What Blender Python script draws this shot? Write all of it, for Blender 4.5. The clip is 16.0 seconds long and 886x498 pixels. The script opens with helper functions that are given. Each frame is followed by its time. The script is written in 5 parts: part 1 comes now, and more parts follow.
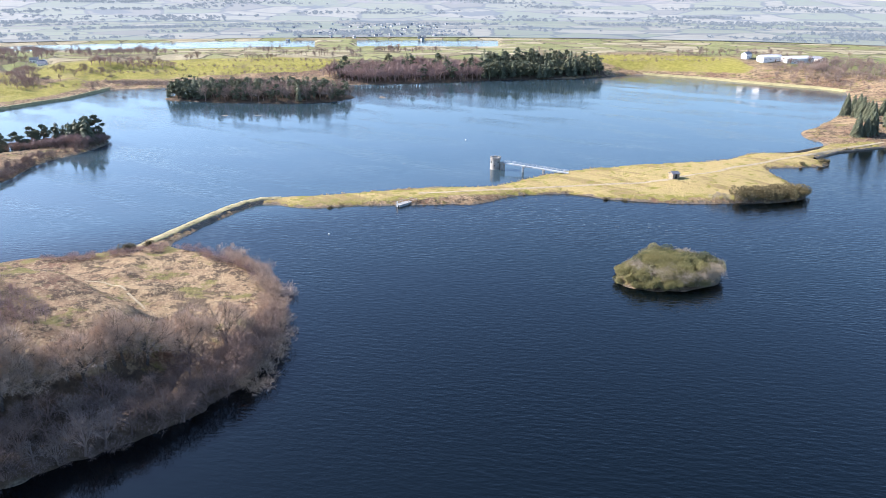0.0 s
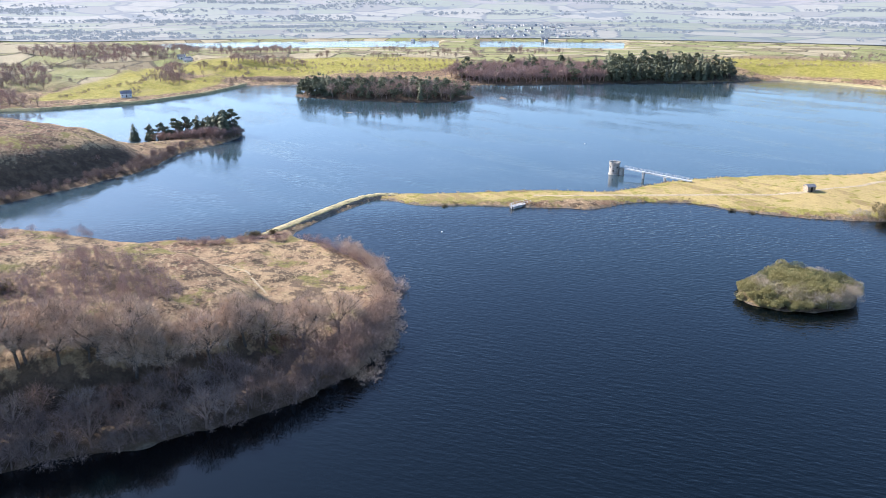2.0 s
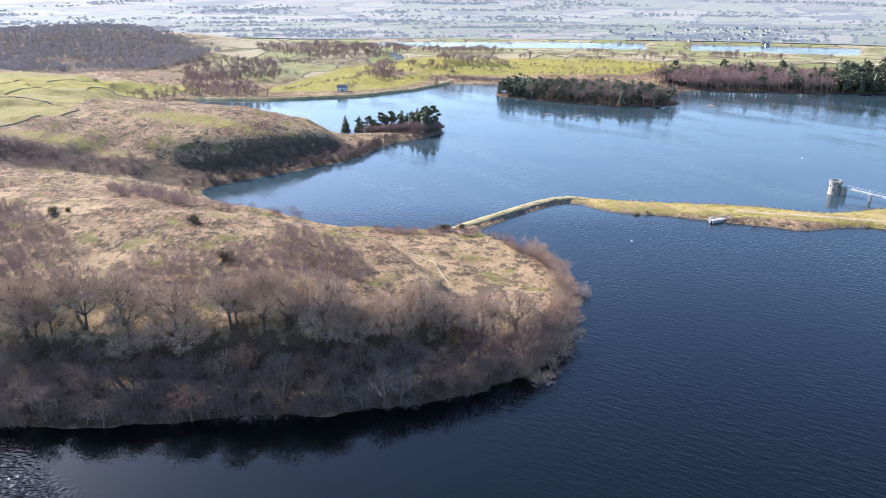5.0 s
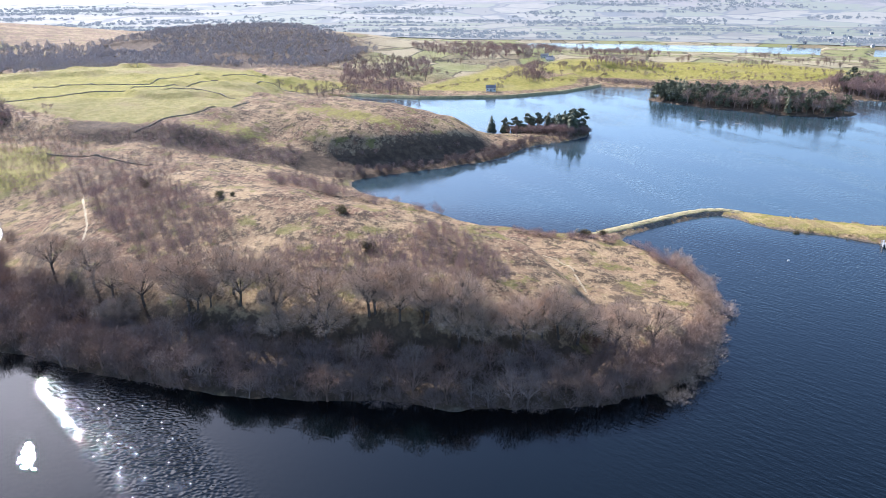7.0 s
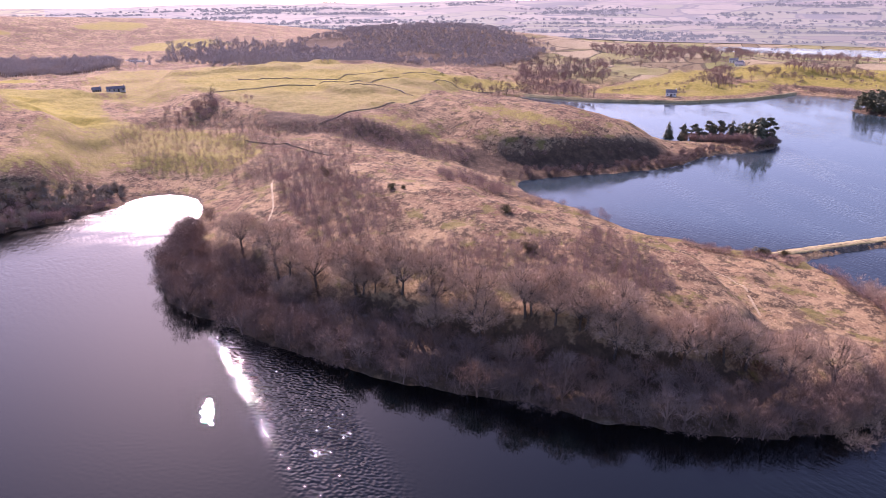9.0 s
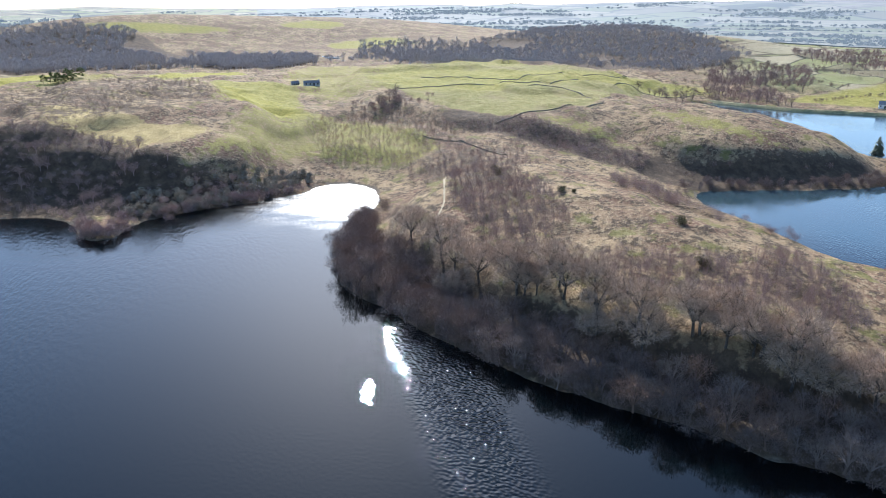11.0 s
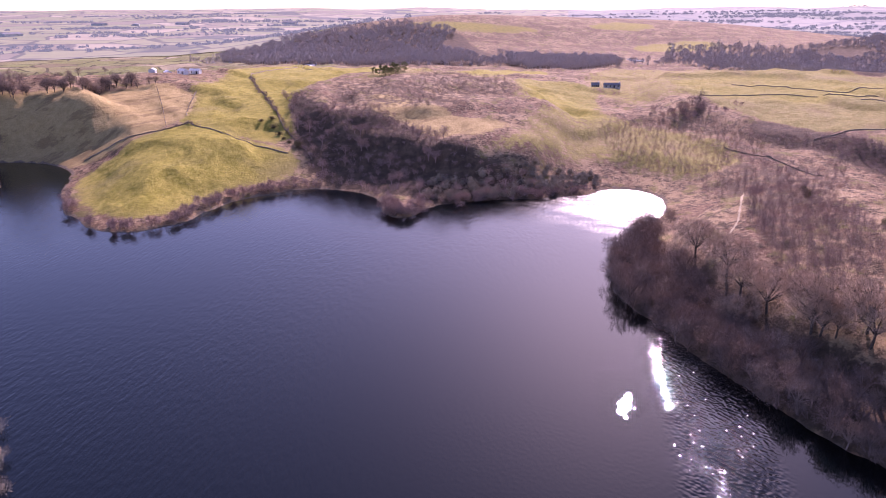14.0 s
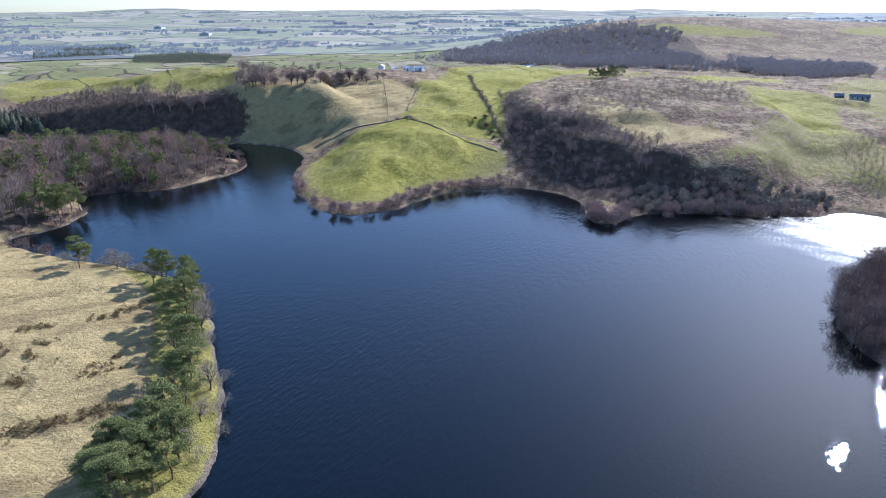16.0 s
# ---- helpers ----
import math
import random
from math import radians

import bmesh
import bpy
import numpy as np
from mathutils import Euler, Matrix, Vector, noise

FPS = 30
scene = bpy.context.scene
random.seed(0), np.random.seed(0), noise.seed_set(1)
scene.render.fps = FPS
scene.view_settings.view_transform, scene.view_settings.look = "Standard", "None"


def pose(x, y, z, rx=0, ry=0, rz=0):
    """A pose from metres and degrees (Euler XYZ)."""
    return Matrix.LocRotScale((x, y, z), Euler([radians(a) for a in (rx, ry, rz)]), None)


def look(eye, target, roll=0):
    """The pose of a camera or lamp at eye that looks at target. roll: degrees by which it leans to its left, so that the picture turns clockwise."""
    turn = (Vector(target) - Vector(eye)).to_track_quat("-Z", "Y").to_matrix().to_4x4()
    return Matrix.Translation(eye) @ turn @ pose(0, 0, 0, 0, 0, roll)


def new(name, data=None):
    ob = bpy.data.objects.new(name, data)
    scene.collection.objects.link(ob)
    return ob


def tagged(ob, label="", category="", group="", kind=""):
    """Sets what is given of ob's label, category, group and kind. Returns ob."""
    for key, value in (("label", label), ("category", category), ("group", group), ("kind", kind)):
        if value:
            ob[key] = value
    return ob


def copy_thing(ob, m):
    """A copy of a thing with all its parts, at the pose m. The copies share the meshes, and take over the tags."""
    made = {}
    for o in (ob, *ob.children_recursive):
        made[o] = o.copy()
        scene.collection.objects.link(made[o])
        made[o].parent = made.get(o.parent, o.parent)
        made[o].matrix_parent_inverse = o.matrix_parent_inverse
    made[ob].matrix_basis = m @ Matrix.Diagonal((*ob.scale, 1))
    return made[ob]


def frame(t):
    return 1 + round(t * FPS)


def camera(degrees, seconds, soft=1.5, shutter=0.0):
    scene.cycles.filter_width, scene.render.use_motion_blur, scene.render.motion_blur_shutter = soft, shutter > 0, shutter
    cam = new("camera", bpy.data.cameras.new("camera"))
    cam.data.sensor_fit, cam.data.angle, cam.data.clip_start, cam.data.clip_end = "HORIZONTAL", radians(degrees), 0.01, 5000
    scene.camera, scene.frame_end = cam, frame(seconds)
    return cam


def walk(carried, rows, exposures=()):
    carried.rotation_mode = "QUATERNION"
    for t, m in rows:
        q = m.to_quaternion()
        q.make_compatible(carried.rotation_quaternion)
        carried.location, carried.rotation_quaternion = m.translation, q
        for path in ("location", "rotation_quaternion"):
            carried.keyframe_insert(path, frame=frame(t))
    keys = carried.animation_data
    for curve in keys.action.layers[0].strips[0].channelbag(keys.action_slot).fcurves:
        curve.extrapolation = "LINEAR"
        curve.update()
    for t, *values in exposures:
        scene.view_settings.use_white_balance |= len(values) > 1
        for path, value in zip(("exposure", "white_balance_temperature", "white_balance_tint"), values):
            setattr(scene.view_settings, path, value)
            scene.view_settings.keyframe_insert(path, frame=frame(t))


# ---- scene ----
# exposure and white balance: steady, but for two washes of magenta as the sun strikes the lens
EXPOSURES = [
    (0.0, 1.75, 5750, 17), (4.2, 1.75, 5800, 18), (7.5, 1.68, 5650, 18), (8.0, 1.68, 5700, 36), (8.4, 1.9, 6300, 70), (8.6, 1.92, 6600, 76), (8.8, 1.7, 6500, 72), (9.0, 1.4, 6500, 58), (9.2, 1.35, 6000, 30),
    (9.5, 1.4, 5450, 10), (13.1, 1.35, 5450, 10), (13.5, 1.4, 6100, 62), (13.8, 1.35, 6300, 75), (14.0, 1.25, 6200, 66), (14.4, 0.76, 5550, 12), (15.0, 0.95, 5400, 13),
    (16.0, 1.13, 5000, 16)]
# camera: a drone that hovers over the water and turns on the spot
cam = camera(64.46, 16.0, soft=0.85)
EYE = (0.0, 0.0, 85.0)
ROWS = [
    (0.0, 0.00, -19.88, -0.20),
    (0.5, 2.41, -19.87, -0.18),
    (1.0, 4.81, -19.85, -0.15),
    (1.5, 7.21, -19.84, -0.13),
    (2.0, 9.65, -19.83, -0.11),
    (2.5, 12.14, -19.82, -0.09),
    (3.0, 14.71, -19.81, -0.07),
    (3.5, 17.41, -19.80, -0.06),
    (4.0, 20.19, -19.79, -0.05),
    (6.5, 34.17, -19.73, -0.02),
    (7.0, 37.44, -19.71, -0.02),
    (7.5, 40.77, -19.70, -0.02),
    (8.0, 44.20, -19.69, -0.02),
    (8.5, 47.74, -19.68, -0.02),
    (9.0, 51.33, -19.66, -0.02),
    (11.5, 69.29, -19.60, -0.06),
    (12.0, 73.22, -19.59, -0.07),
    (12.5, 77.19, -19.57, -0.08),
    (13.0, 81.17, -19.56, -0.09),
    (13.5, 85.15, -19.55, -0.11),
    (14.0, 89.14, -19.53, -0.12),
    (14.5, 93.14, -19.52, -0.13),
    (15.0, 96.93, -19.51, -0.14),
    (15.5, 101.48, -19.49, -0.16),
    (16.0, 106.18, -19.48, -0.17),
]
walk(cam, [(t, pose(*EYE, 90 + tilt, 0, yaw) @ pose(0, 0, 0, 0, 0, -lean)) for t, yaw, tilt, lean in ROWS], EXPOSURES)

# ---- sky and sun ----
SUN_YAW, SUN_HEIGHT = 72.4, 31.0
world = bpy.data.worlds.new("sky")
scene.world = world
world.use_nodes = True
wn = world.node_tree.nodes
wn.clear()
w_out = wn.new("ShaderNodeOutputWorld")
w_bg = wn.new("ShaderNodeBackground")
w_sky = wn.new("ShaderNodeTexSky")
w_co = wn.new("ShaderNodeTexCoord")
w_up = wn.new("ShaderNodeVectorMath")
w_up.operation = "ADD"
w_up.inputs[1].default_value = (0, 0, 0.035)
w_sky.sky_type = "NISHITA"
w_sky.sun_disc = False
w_sky.sun_elevation = radians(SUN_HEIGHT)
w_sky.sun_rotation = radians(-SUN_YAW)
w_sky.altitude, w_sky.air_density, w_sky.dust_density, w_sky.ozone_density = 250, 1.28, 1.1, 3.4
w_bg.inputs["Strength"].default_value = 0.09
for a, b in ((w_co.outputs["Generated"], w_up.inputs[0]), (w_up.outputs[0], w_sky.inputs["Vector"]),
             (w_sky.outputs[0], w_bg.inputs["Color"]), (w_bg.outputs[0], w_out.inputs["Surface"])):
    world.node_tree.links.new(a, b)
sun = new("sun", bpy.data.lights.new("sun", "SUN"))
sun.data.energy, sun.data.angle, sun.data.color = 4.2, radians(0.53), (1.0, 0.91, 0.78)
to_sun = Vector((-math.sin(radians(SUN_YAW)) * math.cos(radians(SUN_HEIGHT)),
                 math.cos(radians(SUN_YAW)) * math.cos(radians(SUN_HEIGHT)), math.sin(radians(SUN_HEIGHT))))
sun.matrix_world = look(to_sun * 900, (0, 0, 0))

# ---- materials ----


def material(name, rough=0.8, color=(0.5, 0.5, 0.5), metal=0.0, spec=0.3):
    m = bpy.data.materials.new(name)
    m.use_nodes = True
    b = m.node_tree.nodes["Principled BSDF"]
    b.inputs["Base Color"].default_value = (*color, 1)
    b.inputs["Roughness"].default_value = rough
    b.inputs["Metallic"].default_value = metal
    b.inputs["Specular IOR Level"].default_value = spec
    return m


class Nodes:
    """Short forms for building a node tree."""

    def __init__(self, mat):
        self.tree = mat.node_tree
        self.bsdf = self.tree.nodes["Principled BSDF"]
        self.co = self.add("ShaderNodeTexCoord").outputs["Object"]

    def add(self, kind):
        return self.tree.nodes.new(kind)

    def link(self, a, b):
        self.tree.links.new(a, b)

    def put(self, socket, value):
        if isinstance(value, bpy.types.NodeSocket):
            self.link(value, socket)
        else:
            socket.default_value = value

    def noise(self, size, detail=3.0, rough=0.55, co=None, stretch=None):
        n = self.add("ShaderNodeTexNoise")
        n.inputs["Scale"].default_value = 1.0 / size
        n.inputs["Detail"].default_value = detail
        n.inputs["Roughness"].default_value = rough
        co = co or self.co
        if stretch:
            mp = self.add("ShaderNodeMapping")
            mp.vector_type = "TEXTURE"
            mp.inputs["Scale"].default_value = tuple(1 / v for v in stretch[0])
            mp.inputs["Rotation"].default_value = (0, 0, radians(stretch[1]))
            self.link(co, mp.inputs["Vector"])
            co = mp.outputs[0]
        self.link(co, n.inputs["Vector"])
        return n.outputs["Fac"]

    def span(self, value, a, b, c=0.0, d=1.0):
        n = self.add("ShaderNodeMapRange")
        n.interpolation_type = "SMOOTHSTEP"
        self.link(value, n.inputs["Value"])
        for k, v in zip(("From Min", "From Max", "To Min", "To Max"), (a, b, c, d)):
            n.inputs[k].default_value = v
        return n.outputs["Result"]

    def mix(self, fac, a, b):
        n = self.add("ShaderNodeMix")
        n.data_type = "RGBA"
        self.put(n.inputs["Factor"], fac)
        for k, v in ((6, a), (7, b)):
            self.put(n.inputs[k], (*v, 1) if isinstance(v, tuple) else v)
        return n.outputs[2]

    def math(self, op, a, b=0.0):
        n = self.add("ShaderNodeMath")
        n.operation = op
        self.put(n.inputs[0], a)
        self.put(n.inputs[1], b)
        return n.outputs[0]

    def bump(self, height, distance, strength=1.0, normal=None):
        n = self.add("ShaderNodeBump")
        n.inputs["Distance"].default_value = distance
        self.put(n.inputs["Strength"], strength)
        self.link(height, n.inputs["Height"])
        if normal:
            self.link(normal, n.inputs["Normal"])
        return n.outputs[0]

    def attribute(self, name):
        n = self.add("ShaderNodeAttribute")
        n.attribute_name = name
        return n


def field_pattern(k, size=95.0):
    """A patchwork of far fields with hedges between them."""
    wob = k.add("ShaderNodeVectorMath")
    wob.operation = "MULTIPLY_ADD"
    nz = k.add("ShaderNodeTexNoise")
    nz.inputs["Scale"].default_value = 1 / 160
    k.link(k.co, nz.inputs["Vector"])
    k.link(nz.outputs["Color"], wob.inputs[0])
    wob.inputs[1].default_value = (70, 70, 0)
    k.link(k.co, wob.inputs[2])
    flat = k.add("ShaderNodeVectorMath")
    flat.operation = "MULTIPLY"
    flat.inputs[1].default_value = (1, 1, 0)
    k.link(wob.outputs[0], flat.inputs[0])
    vs = []
    for feature in ("F1", "DISTANCE_TO_EDGE"):
        v = k.add("ShaderNodeTexVoronoi")
        v.feature = feature
        v.inputs["Scale"].default_value = 1 / size
        v.inputs["Randomness"].default_value = 0.85
        k.link(flat.outputs[0], v.inputs["Vector"])
        vs.append(v)
    sep = k.add("ShaderNodeSeparateColor")
    k.link(vs[0].outputs["Color"], sep.inputs[0])
    c = k.mix(k.span(sep.outputs[0], 0.42, 0.5), (0.20, 0.215, 0.075), (0.36, 0.31, 0.19))
    c = k.mix(k.span(sep.outputs[1], 0.68, 0.74), c, (0.20, 0.165, 0.095))
    c = k.mix(k.span(sep.outputs[2], 0.72, 0.78), c, (0.25, 0.25, 0.10))
    c = k.mix(k.span(k.noise(30, 4), 0.35, 0.7, 0.0, 0.5), c, (0.2, 0.16, 0.09))
    return k.mix(k.span(vs[1].outputs["Distance"], 0.015, 0.04, 0.8, 0.0), c, (0.05, 0.045, 0.03))


def ground_material():
    m = material("moor", 0.95, spec=0.12)
    k = Nodes(m)
    fine, mid, big = k.noise(0.6, 4, 0.7), k.noise(4.5, 6, 0.72), k.noise(30, 4, 0.6)
    tuft = k.noise(1.3, 4, 0.75, stretch=((1, 0.6, 1), 25))
    moor = k.mix(k.span(big, 0.38, 0.62), (0.17, 0.098, 0.062), (0.35, 0.245, 0.135))
    moor = k.mix(k.span(mid, 0.45, 0.58, 0, 0.9), moor, (0.062, 0.044, 0.03))
    moor = k.mix(k.span(tuft, 0.47, 0.66, 0, 0.7), moor, (0.44, 0.325, 0.185))
    moor = k.mix(k.span(k.noise(11, 4, 0.7), 0.54, 0.64, 0, 0.75), moor, (0.175, 0.16, 0.045))
    grass = k.mix(k.span(mid, 0.35, 0.65), (0.19, 0.175, 0.045), (0.29, 0.245, 0.085))
    grass = k.mix(k.span(big, 0.45, 0.7, 0, 0.7), grass, (0.26, 0.20, 0.095))
    lush = k.mix(k.span(mid, 0.35, 0.65), (0.235, 0.215, 0.028), (0.365, 0.315, 0.06))
    lush = k.mix(k.span(big, 0.5, 0.7, 0, 0.5), lush, (0.28, 0.24, 0.085))
    grass = k.mix(k.attribute("lush").outputs["Fac"], grass, lush)
    grass = k.mix(k.span(tuft, 0.56, 0.7, 0, 0.55), grass, (0.14, 0.115, 0.045))
    tan = k.mix(k.span(mid, 0.35, 0.68), (0.47, 0.355, 0.155), (0.36, 0.275, 0.11))
    tan = k.mix(k.span(tuft, 0.5, 0.64, 0, 0.35), tan, (0.27, 0.205, 0.09))
    tan = k.mix(k.span(k.noise(11, 5, 0.68, stretch=((1, 0.2, 1), 46)), 0.5, 0.6, 0, 0.8), tan, (0.25, 0.18, 0.08))
    wood = k.mix(k.span(mid, 0.4, 0.65), (0.075, 0.052, 0.036), (0.15, 0.105, 0.067))
    stone = k.mix(k.span(fine, 0.4, 0.65), (0.22, 0.175, 0.12), (0.12, 0.095, 0.07))
    cover = k.attribute("cover")
    sep = k.add("ShaderNodeSeparateColor")
    k.link(cover.outputs["Color"], sep.inputs[0])
    edge = lambda s: k.span(k.math("ADD", s, k.span(mid, 0.2, 0.8, -0.3, 0.3)), 0.38, 0.62)
    c = k.mix(edge(sep.outputs[0]), moor, grass)
    c = k.mix(edge(sep.outputs[1]), c, tan)
    c = k.mix(edge(sep.outputs[2]), c, wood)
    c = k.mix(k.math("MULTIPLY", k.attribute("fields").outputs["Fac"], 1.0), c, field_pattern(k, 52))
    c = k.mix(edge(cover.outputs["Alpha"]), c, stone)
    c = k.mix(k.span(fine, 0.35, 0.75, 0.0, 0.35), c, (0.06, 0.045, 0.025))
    k.link(c, k.bsdf.inputs["Base Color"])
    b = k.bump(tuft, 0.6, normal=k.bump(mid, 1.4))
    k.link(k.bump(fine, 0.25, normal=b), k.bsdf.inputs["Normal"])
    return m


def far_material(name, haze_glow, color, veil, size, moor=55.0):
    """Land so far off that bright air shows: painted as emission over darkened colour."""
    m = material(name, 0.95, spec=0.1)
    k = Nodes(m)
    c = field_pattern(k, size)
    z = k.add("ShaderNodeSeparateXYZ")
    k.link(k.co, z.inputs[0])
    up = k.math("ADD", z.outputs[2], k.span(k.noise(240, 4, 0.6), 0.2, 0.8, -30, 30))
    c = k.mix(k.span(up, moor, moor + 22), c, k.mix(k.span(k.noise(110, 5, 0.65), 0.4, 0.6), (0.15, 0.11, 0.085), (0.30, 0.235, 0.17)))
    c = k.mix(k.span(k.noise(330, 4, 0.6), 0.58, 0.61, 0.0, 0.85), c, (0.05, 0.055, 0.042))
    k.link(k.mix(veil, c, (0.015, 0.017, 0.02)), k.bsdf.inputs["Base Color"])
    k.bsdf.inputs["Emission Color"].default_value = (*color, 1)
    k.bsdf.inputs["Emission Strength"].default_value = haze_glow
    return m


def water_material():
    m = material("lake_water", 0.03, (0.002, 0.0035, 0.006), spec=0.5)
    k = Nodes(m)
    k.bsdf.inputs["IOR"].default_value = 1.33
    axes = k.add("ShaderNodeSeparateXYZ")
    k.link(k.co, axes.inputs[0])
    px, py = axes.outputs[0], axes.outputs[1]

    def near_to(x, y):
        n = k.add("ShaderNodeVectorMath")
        n.operation = "DISTANCE"
        n.inputs[1].default_value = (x, y, 0)
        k.link(k.co, n.inputs[0])
        return n.outputs["Value"]

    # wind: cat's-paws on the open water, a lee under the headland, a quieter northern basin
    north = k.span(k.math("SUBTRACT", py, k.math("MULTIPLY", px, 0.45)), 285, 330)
    paws = k.span(k.noise(75, 3, stretch=((1, 0.45, 1), 60)), 0.36, 0.62, 0.55, 1.0)
    veins = k.span(k.noise(26, 4, 0.6, stretch=((0.3, 1, 1), -35)), 0.4, 0.62, 0.12, 0.75)
    lee = near_to(-132, 47)
    wind = k.mix(north, paws, veins)
    bank_lee = k.math("MULTIPLY", k.span(near_to(-78, 86), 28, 75, 0.3, 1.0), k.span(near_to(-112, 66), 20, 60, 0.3, 1.0))
    open_water = k.math("MULTIPLY", k.math("MULTIPLY", wind, bank_lee), k.span(lee, 48, 125, 0.0, 1.0))
    n = k.bump(k.noise(1.15, 1, 0.5, stretch=((0.34, 1, 1), -8)), 0.125, open_water)
    n = k.bump(k.noise(0.62, 2, 0.6, stretch=((0.42, 1, 1), 12)), 0.055, open_water, n)
    # long low wavelets in the lee, and a strip of livelier ones off the bank
    n = k.bump(k.noise(0.9, 0, 0.5, stretch=((0.8, 1, 1), 20)), 0.010, k.span(lee, 50, 100, 1.0, 0.0), n)
    strip = k.math("MULTIPLY", k.span(k.math("ABSOLUTE", k.math("ADD", k.math("SUBTRACT", py, 34.5), k.math("MULTIPLY", px, 0.2))), 4, 13, 1.0, 0.0),
                   k.math("MULTIPLY", k.span(px, -225, -205), k.span(px, -110, -62, 1.0, 0.0)))
    n = k.bump(k.noise(0.8, 0, 0.5, stretch=((0.8, 1, 1), 35)), 0.29, strip, n)
    k.link(n, k.bsdf.inputs["Normal"])
    rough = k.math("MULTIPLY", k.span(lee, 55, 150, 0.0, 0.07), k.math("SUBTRACT", 1.0, k.math("MULTIPLY", north, 0.6)))
    k.link(k.math("MAXIMUM", k.math("MULTIPLY", k.span(near_to(-314, 94), 6, 105, 0.40, 0.0), k.span(k.noise(9, 3, 0.6, stretch=((0.4, 1, 1), 70)), 0.3, 0.6, 0.55, 1.0)), rough), k.bsdf.inputs["Roughness"])
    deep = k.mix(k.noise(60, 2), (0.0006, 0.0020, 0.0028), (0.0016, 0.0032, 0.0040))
    # northern basin: the paleness of reflected sky is put into the base colour
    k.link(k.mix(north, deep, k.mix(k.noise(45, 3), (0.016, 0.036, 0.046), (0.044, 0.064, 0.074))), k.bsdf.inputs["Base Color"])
    return m


def leaf_material(name, dark, light, rough=0.75, haze_glow=0.0):
    """Small leaves, needles or twigs, each one a little different."""
    m = material(name, rough, spec=0.15)
    k = Nodes(m)
    geo = k.add("ShaderNodeNewGeometry")
    c = k.mix(geo.outputs["Random Per Island"], dark, light)
    info = k.add("ShaderNodeObjectInfo")
    c = k.mix(k.span(info.outputs["Random"], 0, 1, 0, 0.35), c, tuple(v * 0.6 for v in light))
    c = k.mix(k.span(k.noise(9, 2), 0.4, 0.65, 0.0, 0.45), c, tuple(0.5 * (a + b) * s for a, b, s in zip(dark, light, (1.25, 1.1, 0.9))))
    k.link(c, k.bsdf.inputs["Base Color"])
    # far woods only: the haze before them is put in as pale emission
    if haze_glow:
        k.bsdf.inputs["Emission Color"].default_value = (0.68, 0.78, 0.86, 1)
        k.bsdf.inputs["Emission Strength"].default_value = haze_glow
    return m


def stone_material(name, dark, light, size=0.5, rough=0.9):
    m = material(name, rough, spec=0.25)
    k = Nodes(m)
    a, b = k.noise(size, 4, 0.7), k.noise(size * 7, 3)
    c = k.mix(k.span(a, 0.35, 0.65), dark, light)
    c = k.mix(k.span(b, 0.5, 0.72, 0, 0.6), c, tuple(v * 0.55 for v in dark))
    k.link(c, k.bsdf.inputs["Base Color"])
    k.link(k.bump(a, 0.04), k.bsdf.inputs["Normal"])
    return m


GROUND = ground_material()
WATER = water_material()
FAR_A = far_material("hazed_valley_land", 0.10, (0.70, 0.85, 1.0), 0.58, 150)
FAR_B = far_material("hazed_hill_land", 0.135, (0.77, 0.88, 1.0), 0.60, 230)
FAR_C = far_material("hazed_plain_land", 0.075, (0.74, 0.84, 1.0), 0.25, 150, 400.0)
TWIG = leaf_material("bare_twigs", (0.14, 0.104, 0.088), (0.35, 0.268, 0.222), 0.85)
# darker copies of the twigs: the bank's shade is put into their colour
SHADED_TWIG = leaf_material("shaded_twigs", (0.10, 0.072, 0.06), (0.28, 0.205, 0.175), 0.85)
SHADED_RUSSET = leaf_material("shaded_russet_twigs", (0.115, 0.075, 0.057), (0.31, 0.212, 0.165), 0.85)
TOWN = stone_material("weathered_harling", (0.40, 0.40, 0.39), (0.52, 0.52, 0.51), 1.0)
OAK_TWIG = leaf_material("oak_twigs", (0.25, 0.18, 0.13), (0.54, 0.405, 0.30), 0.85)
RUSSET_TWIG = leaf_material("russet_twigs", (0.20, 0.135, 0.105), (0.45, 0.315, 0.245), 0.85)
PALE_TWIG = leaf_material("pale_twigs", (0.24, 0.20, 0.15), (0.42, 0.36, 0.27), 0.85)
TWIG_BROWN = leaf_material("brown_twigs", (0.18, 0.122, 0.108), (0.40, 0.288, 0.255), 0.85)
BARK = stone_material("bark", (0.055, 0.045, 0.037), (0.135, 0.11, 0.088), 0.3)
PINE_BARK = stone_material("pine_bark", (0.13, 0.08, 0.05), (0.26, 0.17, 0.11), 0.3)
NEEDLE = leaf_material("pine_needles", (0.085, 0.105, 0.035), (0.27, 0.285, 0.09))
SPRUCE = leaf_material("spruce_needles", (0.07, 0.08, 0.052), (0.19, 0.20, 0.125))
OLIVE = leaf_material("olive_leaves", (0.125, 0.115, 0.045), (0.29, 0.26, 0.11))
HOLLY = leaf_material("holly_leaves", (0.045, 0.055, 0.025), (0.125, 0.13, 0.06))
GORSE = leaf_material("gorse", (0.08, 0.066, 0.034), (0.22, 0.175, 0.085))
DRY = leaf_material("dry_grass", (0.20, 0.14, 0.075), (0.42, 0.32, 0.175), 0.9)
LICHEN = leaf_material("lichened_twigs", (0.19, 0.165, 0.125), (0.38, 0.33, 0.255), 0.9)
DRY_DARK = leaf_material("rushes", (0.11, 0.08, 0.04), (0.25, 0.19, 0.09), 0.9)
